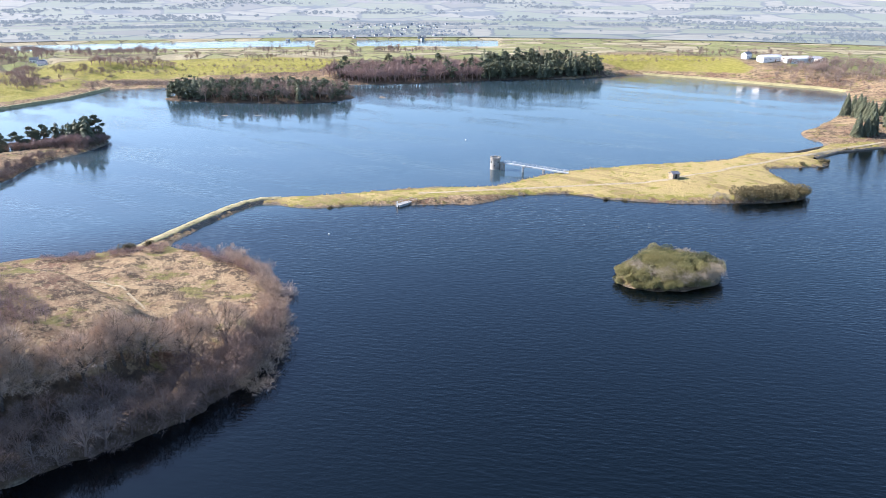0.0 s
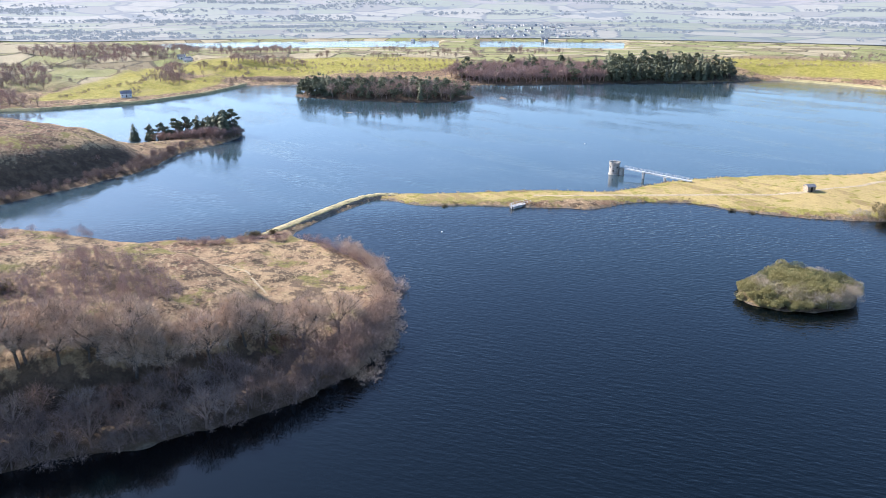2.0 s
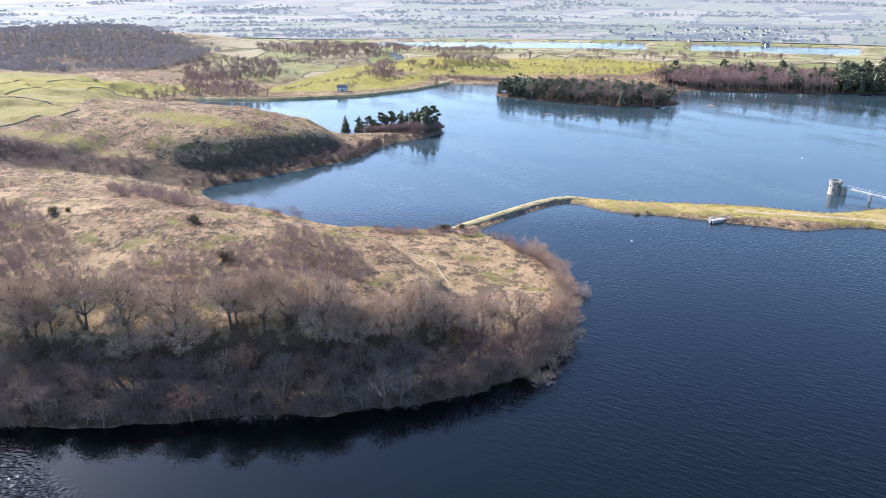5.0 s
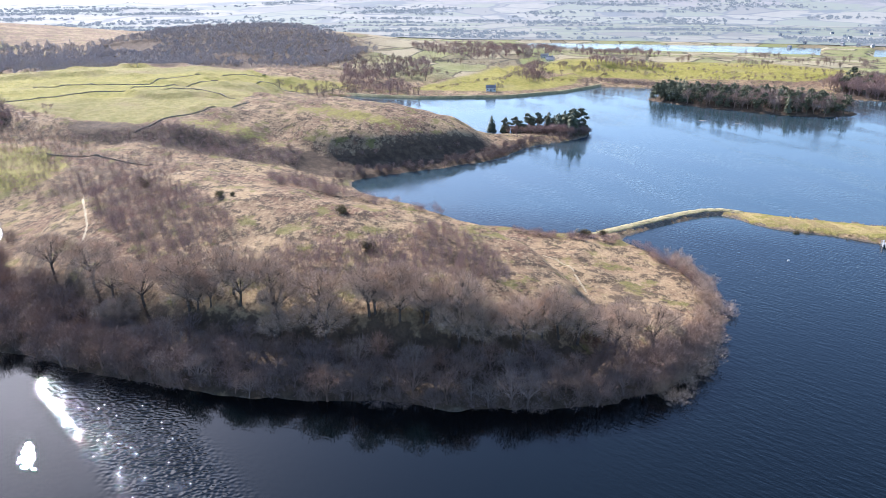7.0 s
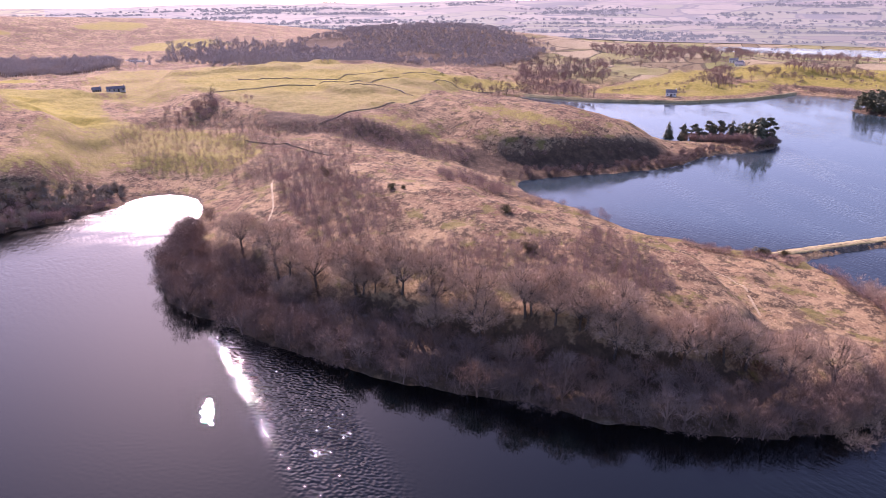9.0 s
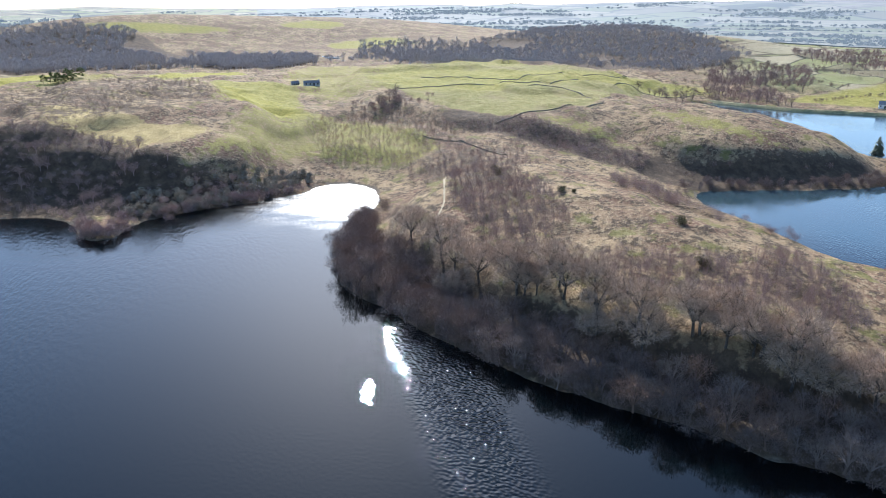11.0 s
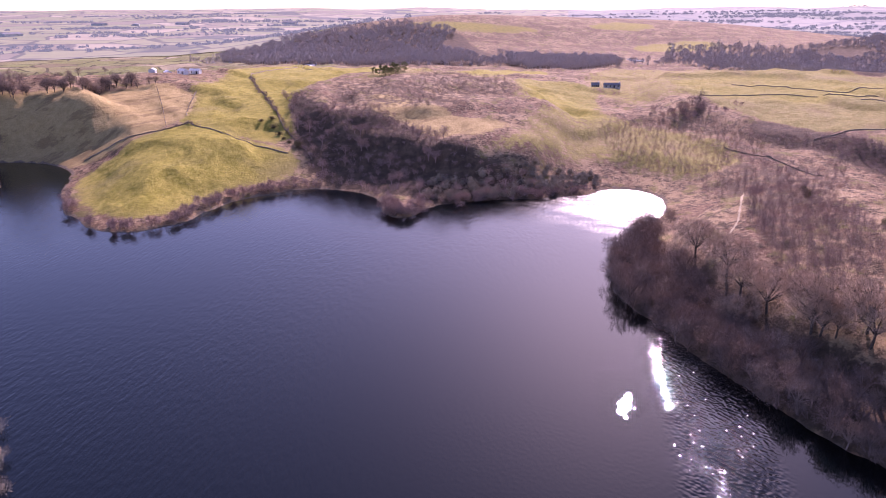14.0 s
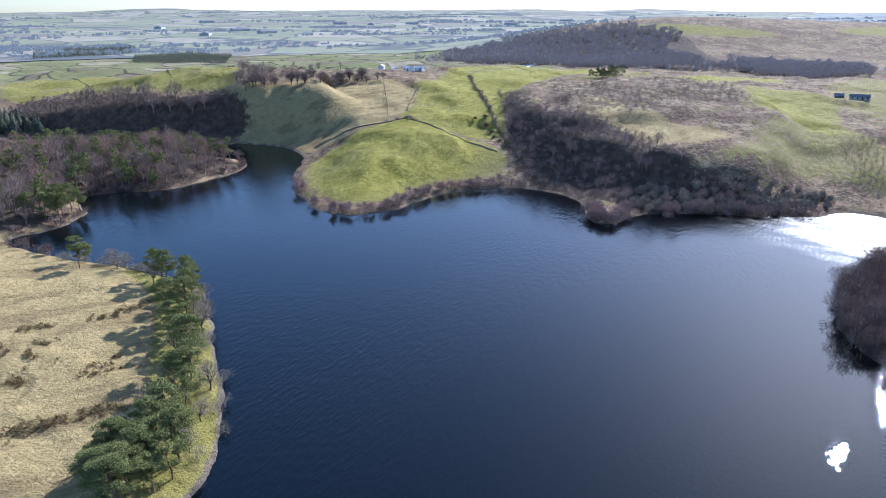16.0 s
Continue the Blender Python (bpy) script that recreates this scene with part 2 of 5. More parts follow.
# hill twigs paler than life: haze is lightened into their colour
HAZED_HILL_LEAF = leaf_material("hazed_hill_trees", (0.27, 0.245, 0.235), (0.46, 0.42, 0.40), 0.9)
FAR_LEAF = leaf_material("hazed_far_woods", (0.04, 0.045, 0.045), (0.09, 0.095, 0.085), 0.9, 0.13)
STONE = stone_material("masonry", (0.24, 0.22, 0.19), (0.42, 0.39, 0.34), 0.6)
RUBBLE = stone_material("dry_stone", (0.20, 0.165, 0.12), (0.36, 0.29, 0.21), 0.5)
PITCH = stone_material("stone_pitching", (0.07, 0.06, 0.046), (0.17, 0.145, 0.11), 0.8)
EMBANK = stone_material("grassy_embankment", (0.21, 0.185, 0.085), (0.34, 0.29, 0.145), 1.5)
TRACK = stone_material("worn_track", (0.26, 0.205, 0.12), (0.40, 0.325, 0.20), 0.7)
STEEL = stone_material("painted_steel", (0.36, 0.37, 0.37), (0.55, 0.55, 0.54), 1.2, 0.55)
CONCRETE = stone_material("concrete", (0.30, 0.29, 0.27), (0.46, 0.45, 0.42), 0.7)
TIMBER = stone_material("weathered_timber", (0.17, 0.14, 0.11), (0.33, 0.28, 0.23), 0.3)
SLATE = stone_material("slate_roof", (0.12, 0.12, 0.13), (0.22, 0.22, 0.23), 0.8, 0.6)
RENDERED = stone_material("white_harling", (0.66, 0.65, 0.62), (0.80, 0.79, 0.76), 1.0)
GLASS = material("dark_glass", 0.08, (0.02, 0.025, 0.03), spec=0.5)
DARK = material("dark_opening", 0.9, (0.02, 0.018, 0.016))
BUOY = stone_material("buoy_plastic", (0.72, 0.72, 0.70), (0.82, 0.82, 0.80), 0.4, 0.4)
SHEET = stone_material("sheet_roof", (0.5, 0.5, 0.5), (0.66, 0.67, 0.68), 2.0, 0.5)

# ---- the lie of the land ----
NEAR_LAKE = [
    (-99, 240), (-97, 246), (-88, 272), (-81, 289), (-69, 291), (-57, 285), (-40, 289), (-21, 292), (4, 292), (16, 290), (30, 308),
    (56, 311), (78, 297), (122, 294), (152, 296), (166, 308), (167, 340), (168, 364), (184, 363), (206, 367), (210, 378),
    (200, 383), (228, 403), (264, 416), (420, 450), (560, 300), (600, 0), (420, -260), (200, -330), (40, -170), (-60, -71)]
NEAR_LAKE += [
    (-97, -73), (-116, -84), (-144, -106), (-178, -131), (-180, -151), (-183, -192), (-190, -228), (-198, -226), (-209, -218),
    (-230, -221), (-238, -234), (-252, -243), (-262, -237), (-273, -213), (-315, -203), (-334, -208), (-345, -225),
    (-345, -262), (-325, -341), (-345, -345), (-372, -267), (-384, -242), (-384, -215), (-364, -187), (-312, -170)]
NEAR_LAKE += [
    (-283, -153), (-263, -133), (-259, -116), (-269, -104), (-290, -96), (-309, -85), (-325, -67), (-327, -48), (-316, -28),
    (-294, -21), (-278, -19), (-279, -7), (-295, -4), (-302, 14), (-309, 48), (-313, 73), (-326, 81), (-321, 100), (-304, 105),
    (-278, 97), (-258, 79), (-236, 64), (-216, 59), (-195, 56), (-166, 65), (-136, 74), (-96, 97), (-63, 118), (-45, 139),
    (-44, 165), (-50, 190), (-60, 212), (-76, 226), (-92, 234), (-97, 236)]
FAR_LAKE = [
    (-112, 232), (-104, 254), (-92, 286), (-83, 297), (-76, 301), (-54, 304), (-9, 318), (25, 321), (37, 332), (62, 352),
    (94, 365), (157, 379), (172, 394), (184, 399), (198, 395), (238, 422), (228, 455), (261, 487), (303, 537), (384, 670),
    (367, 699), (327, 735), (281, 785), (223, 824), (172, 799), (131, 775), (69, 768), (9, 741), (-82, 719), (-180, 712)]
FAR_LAKE += [
    (-315, 681), (-318, 640), (-322, 605), (-347, 545), (-401, 492), (-469, 467), (-470, 440), (-399, 412), (-342, 392),
    (-290, 374), (-252, 384), (-226, 412), (-208, 434), (-202, 420), (-202, 399), (-215, 366), (-210, 320), (-223, 288),
    (-234, 260), (-243, 236), (-216, 226), (-180, 216), (-144, 220)]
TREE_ISLE = [(-244, 609), (-216, 597), (-157, 588), (-105, 589), (-72, 624), (-96, 648), (-179, 664), (-235, 650)]
ROUND_ISLE = [(54, 206), (58, 199), (66, 197), (79, 199), (89, 208), (90, 218), (78, 224), (60, 217)]
SPIT = [(-166, 521), (-150, 524), (-133, 527), (-134, 530), (-152, 528), (-165, 524)]
ROCK_ISLE = [(-60, 624), (-48, 621), (-47, 627), (-56, 631)]


def smooth_ring(ring, times=2):
    """Corner cutting, so that a shore bends gently."""
    p = np.array(ring, float)
    for _ in range(times):
        q = np.roll(p, -1, 0)
        p = np.stack([0.75 * p + 0.25 * q, 0.25 * p + 0.75 * q], 1).reshape(-1, 2)
    return p


def ring_distance(x, y, ring):
    """Signed distance to a closed ring, positive inside."""
    best = np.full(x.shape, 1e9)
    inside = np.zeros(x.shape, bool)
    for (ax, ay), (bx, by) in zip(ring, np.roll(ring, -1, 0)):
        ex, ey = bx - ax, by - ay
        u = np.clip(((x - ax) * ex + (y - ay) * ey) / (ex * ex + ey * ey + 1e-9), 0, 1)
        best = np.minimum(best, (x - ax - u * ex) ** 2 + (y - ay - u * ey) ** 2)
        if ey:
            inside ^= ((ay > y) != (by > y)) & (x < ax + (y - ay) * ex / ey)
    return np.where(inside, 1, -1) * np.sqrt(best)


def ramp(v, a, b):
    u = np.clip((np.asarray(v, float) - a) / (b - a), 0, 1)
    return u * u * (3 - 2 * u)


def waves(x, y, size, seed, octaves=3):
    """Smooth value noise, about -1 to 1."""
    total, amp = np.zeros(np.shape(x)), 1.0
    for k in range(octaves):
        rng = np.random.default_rng(seed * 17 + k)
        table = rng.uniform(-1, 1, (256, 256))
        u, v = np.asarray(x) / size * 2**k + 91.7, np.asarray(y) / size * 2**k + 37.3
        i, j = np.floor(u).astype(int), np.floor(v).astype(int)
        fu, fv = u - i, v - j
        fu, fv = fu * fu * (3 - 2 * fu), fv * fv * (3 - 2 * fv)
        t = lambda a, b: table[a % 256, b % 256]
        total += amp * ((t(i, j) * (1 - fu) + t(i + 1, j) * fu) * (1 - fv) + (t(i, j + 1) * (1 - fu) + t(i + 1, j + 1) * fu) * fv)
        amp *= 0.5
    return total


# hills: x, y, spread along, spread across, turn, height
HILLS = [
    (-140, 142, 75, 30, 158, 7.0), (-245, 135, 60, 36, 170, 6.0), (-305, 300, 62, 45, 40, 9.0), (-470, 250, 150, 120, 20, 5.5),
    (-430, -5, 75, 62, 0, 3.0), (-540, 60, 130, 110, 0, 7.0), (-345, -125, 48, 36, 20, 8.0), (-590, -130, 150, 120, 0, 15.0),
    (-500, -225, 80, 60, 0, 9.0), (-455, -310, 90, 62, 30, 14.0), (-620, 330, 160, 120, 0, 8.0), (-890, 690, 180, 120, 40, 37.0),
    (-1480, 235, 170, 270, 0, 38.0), (-1350, 560, 180, 200, 0, 24.0), (-1290, -70, 130, 170, 0, 32.0), (-1330, 110, 130, 150, 0, 12.0), (-700, 900, 200, 120, 0, 3.0), (-380, 850, 160, 90, 0, 5.0),
    (-60, 900, 260, 80, 0, 6.0), (300, 900, 200, 80, 0, 10.0), (420, 640, 60, 120, 20, 7.0), (290, 470, 40, 40, 0, 5.0)]
# banks that stand over their foreland: outline, height, breadth of the slope
BANKS = [
    ([(-375, 170), (-352, 194), (-318, 205), (-300, 240), (-340, 290), (-420, 330), (-520, 440), (-640, 400), (-660, 220), (-520, 150), (-440, 150)], 5.0, 9),
    ([(-262, 255), (-240, 290), (-228, 330), (-235, 350), (-280, 352), (-330, 330), (-345, 290), (-300, 250)], 7.0, 10),
    ([(-354, -40), (-340, -14), (-324, 14), (-332, 60), (-420, 80), (-560, 40), (-540, -60), (-455, -92), (-404, -72), (-370, -58)], 9.0, 12),
    ([(-394, -196), (-404, -245), (-384, -300), (-354, -365), (-380, -430), (-470, -400), (-480, -260), (-430, -190)], 8.0, 9),
    ([(-237, 86), (-192, 77), (-150, 91), (-108, 108), (-72, 133), (-68, 160), (-110, 186), (-170, 188), (-240, 172), (-262, 112)], 8.0, 7)]
FAR_RISE = [(-180, 30), (-50, 36), (-30, 42), (-20, 52), (0, 66), (20, 78), (36, 64), (52, 36), (70, 24), (85, 12), (100, 9), (180, 12)]


def shore(x, y):
    """Distance from the water's edge: positive on land."""
    wob = 1.6 * waves(x, y, 14, 3) + 0.7 * waves(x, y, 4, 5, 2)
    d = np.maximum(ring_distance(x, y, smooth_ring(NEAR_LAKE)), ring_distance(x, y, smooth_ring(FAR_LAKE)))
    for ring in (TREE_ISLE, ROUND_ISLE, SPIT, ROCK_ISLE):
        d = np.minimum(d, -ring_distance(x, y, smooth_ring(ring)))
    return -d + wob * ramp(-np.abs(d), -30, -2) * 0.8


def height(x, y, d=None):
    x, y = np.asarray(x, float), np.asarray(y, float)
    d = shore(x, y) if d is None else d
    r = np.hypot(x, y)
    yaw = np.degrees(np.arctan2(-x, y))
    hills = np.zeros(x.shape)
    for hx, hy, sa, sb, turn, h in HILLS:
        c, s = math.cos(radians(turn)), math.sin(radians(turn))
        u, v = (x - hx) * c + (y - hy) * s, -(x - hx) * s + (y - hy) * c
        hills += h * np.exp(-0.5 * ((u / sa) ** 2 + (v / sb) ** 2))
    steps = np.zeros(x.shape)
    for ring, h, soft in BANKS:
        pick = (np.abs(x - ring[0][0]) < 340) & (np.abs(y - ring[0][1]) < 340)
        if pick.any():
            steps[pick] += h * ramp(ring_distance(x[pick], y[pick], smooth_ring(ring, 1)), -soft, soft)
    base = 5.0 + 3 * ramp(-x, 200, 600) * ramp(-r, -1100, -700)
    low = ramp(r, 1060, 1220) * ramp(-r, -1680, -1500)
    z = 1.6 * (1 - np.exp(-np.maximum(d, 0) / 2.2)) + ramp(d, 0, 42) * hills + ramp(d, 0, 14) * steps + ramp(d, 8, 120) * base * (1 - 0.8 * low)
    rough = 0.75 * waves(x, y, 22, 11) + 1.3 * waves(x, y, 75, 12, 2)
    z += ramp(d, 2, 40) * rough * ramp(-r, -1600, -900)
    # rocky shelves of the moor, and hummocks on the headland
    west = ramp(-x, 285, 345) * ramp(d, 14, 45) * ramp(-r, -1050, -850)
    z += west * (2.6 * ramp(waves(x, y, 46, 51, 2), 0.1, 0.36) + 1.1 * ramp(waves(x, y, 19, 52, 2), 0.1, 0.5))
    z += ramp(-x, 255, 275) * ramp(-y, 80, 95) * ramp(d, 5, 14) * ramp(-r, -520, -460) * 1.1 * ramp(waves(x, y, 16, 54, 2), 0.05, 0.45)
    z += ramp(-x, 60, 90) * ramp(x, -330, -290) * ramp(d, 10, 24) * 0.8 * ramp(waves(x, y, 13, 53, 2), 0.0, 0.5)
    rise = np.interp(yaw, [a for a, _ in FAR_RISE], [b for _, b in FAR_RISE])
    z += (rise * 1.25 + 13 * waves(x, y, 620, 23, 3)) * ramp(r, 2150, 3500)
    z = np.where(d < 0, np.maximum(d * 0.35, -4.0), z)
    # the long loch in the far valley
    loch = ramp(yaw, -6, -3) * ramp(-yaw, -34, -28) * ramp(r, 1235, 1260) * ramp(-r, -1490, -1450)
    gap = ramp(np.abs(yaw - 8.5), 0.8, 2.2)
    z = np.where(loch * gap > 0.5, -1.0, z)
    return z


def mesh_from(name, verts, faces, mat=None, smooth=True):
    me = bpy.data.meshes.new(name)
    verts, faces = np.asarray(verts, np.float32), np.asarray(faces, np.int32)
    me.vertices.add(len(verts))
    me.vertices.foreach_set("co", verts.ravel())
    n = faces.shape[1]
    me.loops.add(faces.size)
    me.loops.foreach_set("vertex_index", faces.ravel())
    me.polygons.add(len(faces))
    me.polygons.foreach_set("loop_start", np.arange(0, faces.size, n, dtype=np.int32))
    me.polygons.foreach_set("use_smooth", np.full(len(faces), smooth))
    me.update(calc_edges=True)
    if mat:
        me.materials.append(mat)
    return me


def grid_faces(rows, cols, wrap=False):
    i = np.arange(rows - 1)[:, None]
    j = np.arange(cols if wrap else cols - 1)[None, :]
    k = (j + 1) % cols
    return np.stack([i * cols + j + 0 * i, i * cols + k, (i + 1) * cols + k, (i + 1) * cols + j], -1).reshape(-1, 4)


# what covers the ground: meadows, woods and dark-painted slopes as outlines in plan
GREEN = [
    [(-332, -173), (-352, -168), (-374, -162), (-390, -144), (-380, -114), (-368, -96), (-362, -74), (-345, -62), (-308, -99), (-281, -106), (-268, -120), (-281, -144)],
    [(-490, -165), (-538, -154), (-601, -167), (-720, -110), (-760, -60), (-620, -30), (-507, -74), (-431, -80), (-365, -66), (-380, -142), (-455, -150)],
    [(-578, 64), (-421, 112), (-406, 84), (-440, 52)],
    [(-640, 230), (-640, 330), (-565, 420), (-511, 441), (-356, 271), (-348, 225), (-354, 200), (-370, 185), (-453, 171), (-520, 180)],
    [(-432, 713), (-407, 790), (-300, 830), (-110, 880), (-115, 777), (-277, 736), (-335, 700), (-384, 682)],
    [(-443, 506), (-431, 571), (-455, 709), (-439, 737), (-378, 651), (-345, 702), (-335, 643), (-345, 591), (-371, 556)],
    [(150, 900), (338, 880), (345, 763), (264, 822), (192, 835)],
    [(-560, -620), (-620, -448), (-560, -290), (-454, -285), (-412, -262), (-401, -310), (-420, -407), (-423, -472)]]
TAN = [
    [(-420, -268), (-432, -224), (-470, -208), (-490, -182), (-472, -155), (-422, -143), (-390, -146), (-370, -170), (-366, -205), (-380, -240), (-398, -262)],
    [(-84, 300), (-60, 302), (25, 321), (62, 352), (127, 372), (260, 430), (262, 410), (170, 345), (166, 300), (78, 296), (30, 308), (-57, 284), (-82, 288)],
    [(-196, -234), (-191, -140), (-156, -98), (-92, -64), (-45, -70), (-60, -300), (-200, -330)],
    [(-430, -37), (-399, -3), (-377, 23), (-371, 45), (-357, 29), (-345, 20), (-355, -4), (-367, -29), (-392, -35)]]
# bluff, inlet slope, bay and gully: floors darkened for shade as well as scrub
WOODED_OR_SHADED = [
    [(-262, 84), (-236, 62), (-195, 52), (-136, 70), (-63, 115), (-42, 140), (-42, 200), (-50, 200), (-50, 166), (-58, 153), (-75, 135), (-96, 119), (-111, 110), (-140, 97), (-177, 84), (-221, 82)],
    [(-449, -92), (-404, -62), (-385, -29), (-366, -9), (-335, 14), (-322, 50), (-318, 78), (-300, 40), (-296, -4), (-316, -30), (-328, -50), (-345, -64)],
    [(-330, -350), (-350, -340), (-383, -270), (-386, -248), (-402, -244), (-412, -262), (-397, -305), (-411, -398), (-360, -420)],
    [(-200, -330), (-190, -232), (-215, -224), (-250, -246), (-276, -212), (-334, -206), (-345, -262), (-325, -345)],
    [(-130, 755), (-80, 716), (9, 738), (180, 800), (185, 830), (60, 815), (-60, 795)],
    [(-250, 612), (-216, 592), (-105, 584), (-65, 624), (-96, 655), (-240, 660)], [(52, 206), (70, 194), (92, 210), (76, 228)],
    [(-238, 232), (-222, 290), (-206, 330), (-214, 366), (-232, 335), (-246, 288), (-262, 252), (-300, 228), (-290, 212)],
    [(-600, 340), (-760, 380), (-960, 480), (-1000, 640), (-900, 760), (-650, 720), (-590, 570), (-620, 480)], [(-850, -225), (-1010, -300), (-1220, -240), (-1250, -60), (-1190, 50), (-1080, 60), (-960, 130), (-870, 95), (-860, -60)],
    [(-780, 110), (-800, 210), (-960, 240), (-1000, 120), (-900, 90)],
    [(-690, 300), (-720, 420), (-900, 430), (-930, 330)]]

SCRUBBY = [[(-288, 135), (-222, 139), (-174, 124), (-168, 103), (-180, 97), (-218, 102)], [(-152, 118), (-127, 144), (-130, 163), (-106, 161), (-90, 146), (-95, 132), (-119, 121), (-134, 107)],
           [(-300, 118), (-330, 130), (-320, 190), (-270, 170), (-262, 130)], [(-84, 190), (-66, 196), (-58, 176), (-66, 168), (-82, 176)], [(-470, -90), (-520, 40), (-440, 60), (-395, 20), (-385, -20), (-410, -55)]]
LUSH = [GREEN[0], GREEN[1], GREEN[2], [(-711, 14), (-774, 71), (-737, 120), (-685, 109), (-670, 46), (-600, 14)], [(-340, -70), (-360, -62), (-352, -82), (-345, -90)]]
# north shore scrub; the gully's floor is dark to stand for its shade
WOODED_OR_SHADED += [[(-330, 690), (-180, 712), (-82, 718), (-60, 735), (-180, 735), (-335, 712)], [(-384, 168), (-340, 186), (-290, 200), (-262, 222), (-275, 242), (-305, 224), (-345, 207), (-395, 190)]]

GREEN += [[(-711, 14), (-774, 71), (-737, 120), (-685, 109), (-670, 46), (-600, 14)], [(-587, 62), (-558, 105), (-524, 124), (-482, 110), (-456, 111), (-447, 94), (-463, 79), (-440, 61), (-474, 53)],
          [(-552, 168), (-570, 208), (-575, 252), (-530, 310), (-551, 387), (-544, 438), (-525, 487), (-492, 502), (-479, 495), (-489, 462), (-481, 406), (-460, 350), (-440, 200)],
          [(-1242, -60), (-1259, 33), (-1249, 147), (-1205, 135), (-1195, 48), (-1200, -54)], [(-1293, 265), (-1353, 348), (-1319, 404), (-1268, 380), (-1258, 285)], [(-1113, 294), (-1174, 378), (-1110, 416), (-1042, 399), (-1051, 321)]]
GREEN += [[(-1232, -10), (-1253, 154), (-1225, 188), (-1182, 60)], [(-1150, 323), (-1147, 420), (-1046, 392), (-1066, 317)], [(-1183, 385), (-1159, 446), (-1035, 449), (-1059, 383)], [(-1314, 284), (-1332, 386), (-1278, 381), (-1265, 294)]]
SHORE_GRASS = [(-184, -170), (-176, -132), (-144, -104), (-116, -82), (-92, -68), (-74, -70), (-76, -84), (-104, -97), (-138, -120), (-160, -136), (-174, -158)]
CAUSEWAY = TAN[1]
GREEN += [CAUSEWAY]
# rough slopes half grown with grass
OLIVE_SLOPES = [[(-387, 48), (-445, 83), (-426, 107), (-409, 131), (-386, 152), (-337, 158), (-306, 141), (-327, 116), (-341, 100), (-354, 88), (-345, 63), (-331, 24), (-350, 29), (-367, 45)],
                [(-346, 197), (-347, 223), (-318, 240), (-267, 247), (-270, 217), (-305, 208), (-331, 196)], [(-328, 262), (-310, 290), (-288, 301), (-252, 302), (-237, 315), (-242, 299), (-262, 283), (-289, 272)],
                [(-620, 440), (-560, 300), (-480, 180), (-470, 120), (-560, 110), (-760, 170), (-780, 330)], [(-470, -60), (-560, -40), (-560, 60), (-450, 90), (-420, 40), (-440, -20)]]

# the ground: one sheet, fine near the lake and coarse far off
yaws = np.radians(np.concatenate([np.arange(-46, 150, 0.34), np.arange(150, 314, 4.0)]))
radii = [30.0]
while radii[-1] < 4900:
    radii.append(radii[-1] * (1.0105 if radii[-1] < 1000 else 1.02) + 0.02)
radii = np.array(radii)
gr, ga = np.meshgrid(radii, yaws, indexing="ij")
gx, gy = -gr * np.sin(ga), gr * np.cos(ga)
gd = shore(gx, gy)
gz = height(gx, gy, gd)


def backdrop_start(yaw_degrees):
    return np.interp(yaw_degrees, [-180, 36, 52, 92, 102, 180], [1500, 1500, 1700, 1700, 1150, 1150])


gstart = backdrop_start((np.degrees(ga) + 180) % 360 - 180)
gz -= 9 * ramp(gr - gstart, 15, 60)
ground_mesh = mesh_from("ground", np.stack([gx, gy, gz], -1).reshape(-1, 3), grid_faces(len(radii), len(yaws), True), GROUND)
near = (gr < 1100)
cover = np.zeros((*gx.shape, 4), np.float32)
for channel, rings in enumerate((GREEN, TAN, WOODED_OR_SHADED)):
    for ring in rings:
        cx, cy = np.mean(ring, 0)
        reach = max(math.hypot(px - cx, py - cy) for px, py in ring) + 30
        pick = np.hypot(gx - cx, gy - cy) < reach
        cover[pick, channel] = np.maximum(cover[pick, channel], ramp(ring_distance(gx[pick], gy[pick], smooth_ring(ring, 1)), -9, 9))
for ring in OLIVE_SLOPES:
    pick = np.hypot(gx - ring[0][0], gy - ring[0][1]) < 420
    cover[pick, 0] = np.maximum(cover[pick, 0], 0.6 * ramp(ring_distance(gx[pick], gy[pick], smooth_ring(ring, 1)), -12, 12))
for ring in SCRUBBY:
    pick = np.hypot(gx - ring[0][0], gy - ring[0][1]) < 200
    cover[pick, 2] = np.maximum(cover[pick, 2], 0.5 * ramp(ring_distance(gx[pick], gy[pick], smooth_ring(ring, 1)), -8, 8))
shore_grass = ramp(ring_distance(gx, gy, smooth_ring(SHORE_GRASS, 1)), -4, 4)
cover[..., 0] = np.maximum(cover[..., 0], shore_grass)
cover[..., 1] *= 1 - 0.8 * shore_grass
cover[..., 1] *= 1 - 0.40 * ramp(gx, -90, -80) * ramp(-gx, -270, -260) * ramp(gy, 270, 284)
cover[..., 0] *= 1 - cover[..., 2]
cover[..., 3] = ramp(-gd, -1.5, -0.3) * (gr < 1000) * (1 - 0.9 * cover[..., 2])
att = ground_mesh.color_attributes.new("cover", "FLOAT_COLOR", "POINT")
att.data.foreach_set("color", cover.ravel())
lush = np.zeros(gx.shape, np.float32)
for ring in LUSH + GREEN[4:8] + GREEN[8:] + OLIVE_SLOPES + [SHORE_GRASS]:
    pick = np.hypot(gx - ring[0][0], gy - ring[0][1]) < 420
    lush[pick] = np.maximum(lush[pick], (1.0 if ring in LUSH else 0.25 if ring in OLIVE_SLOPES else 0.6) * ramp(ring_distance(gx[pick], gy[pick], smooth_ring(ring, 1)), -12, 12))
ground_mesh.attributes.new("lush", "FLOAT", "POINT").data.foreach_set("value", lush.ravel())
fields = ground_mesh.attributes.new("fields", "FLOAT", "POINT")
gyaw = np.degrees(ga)
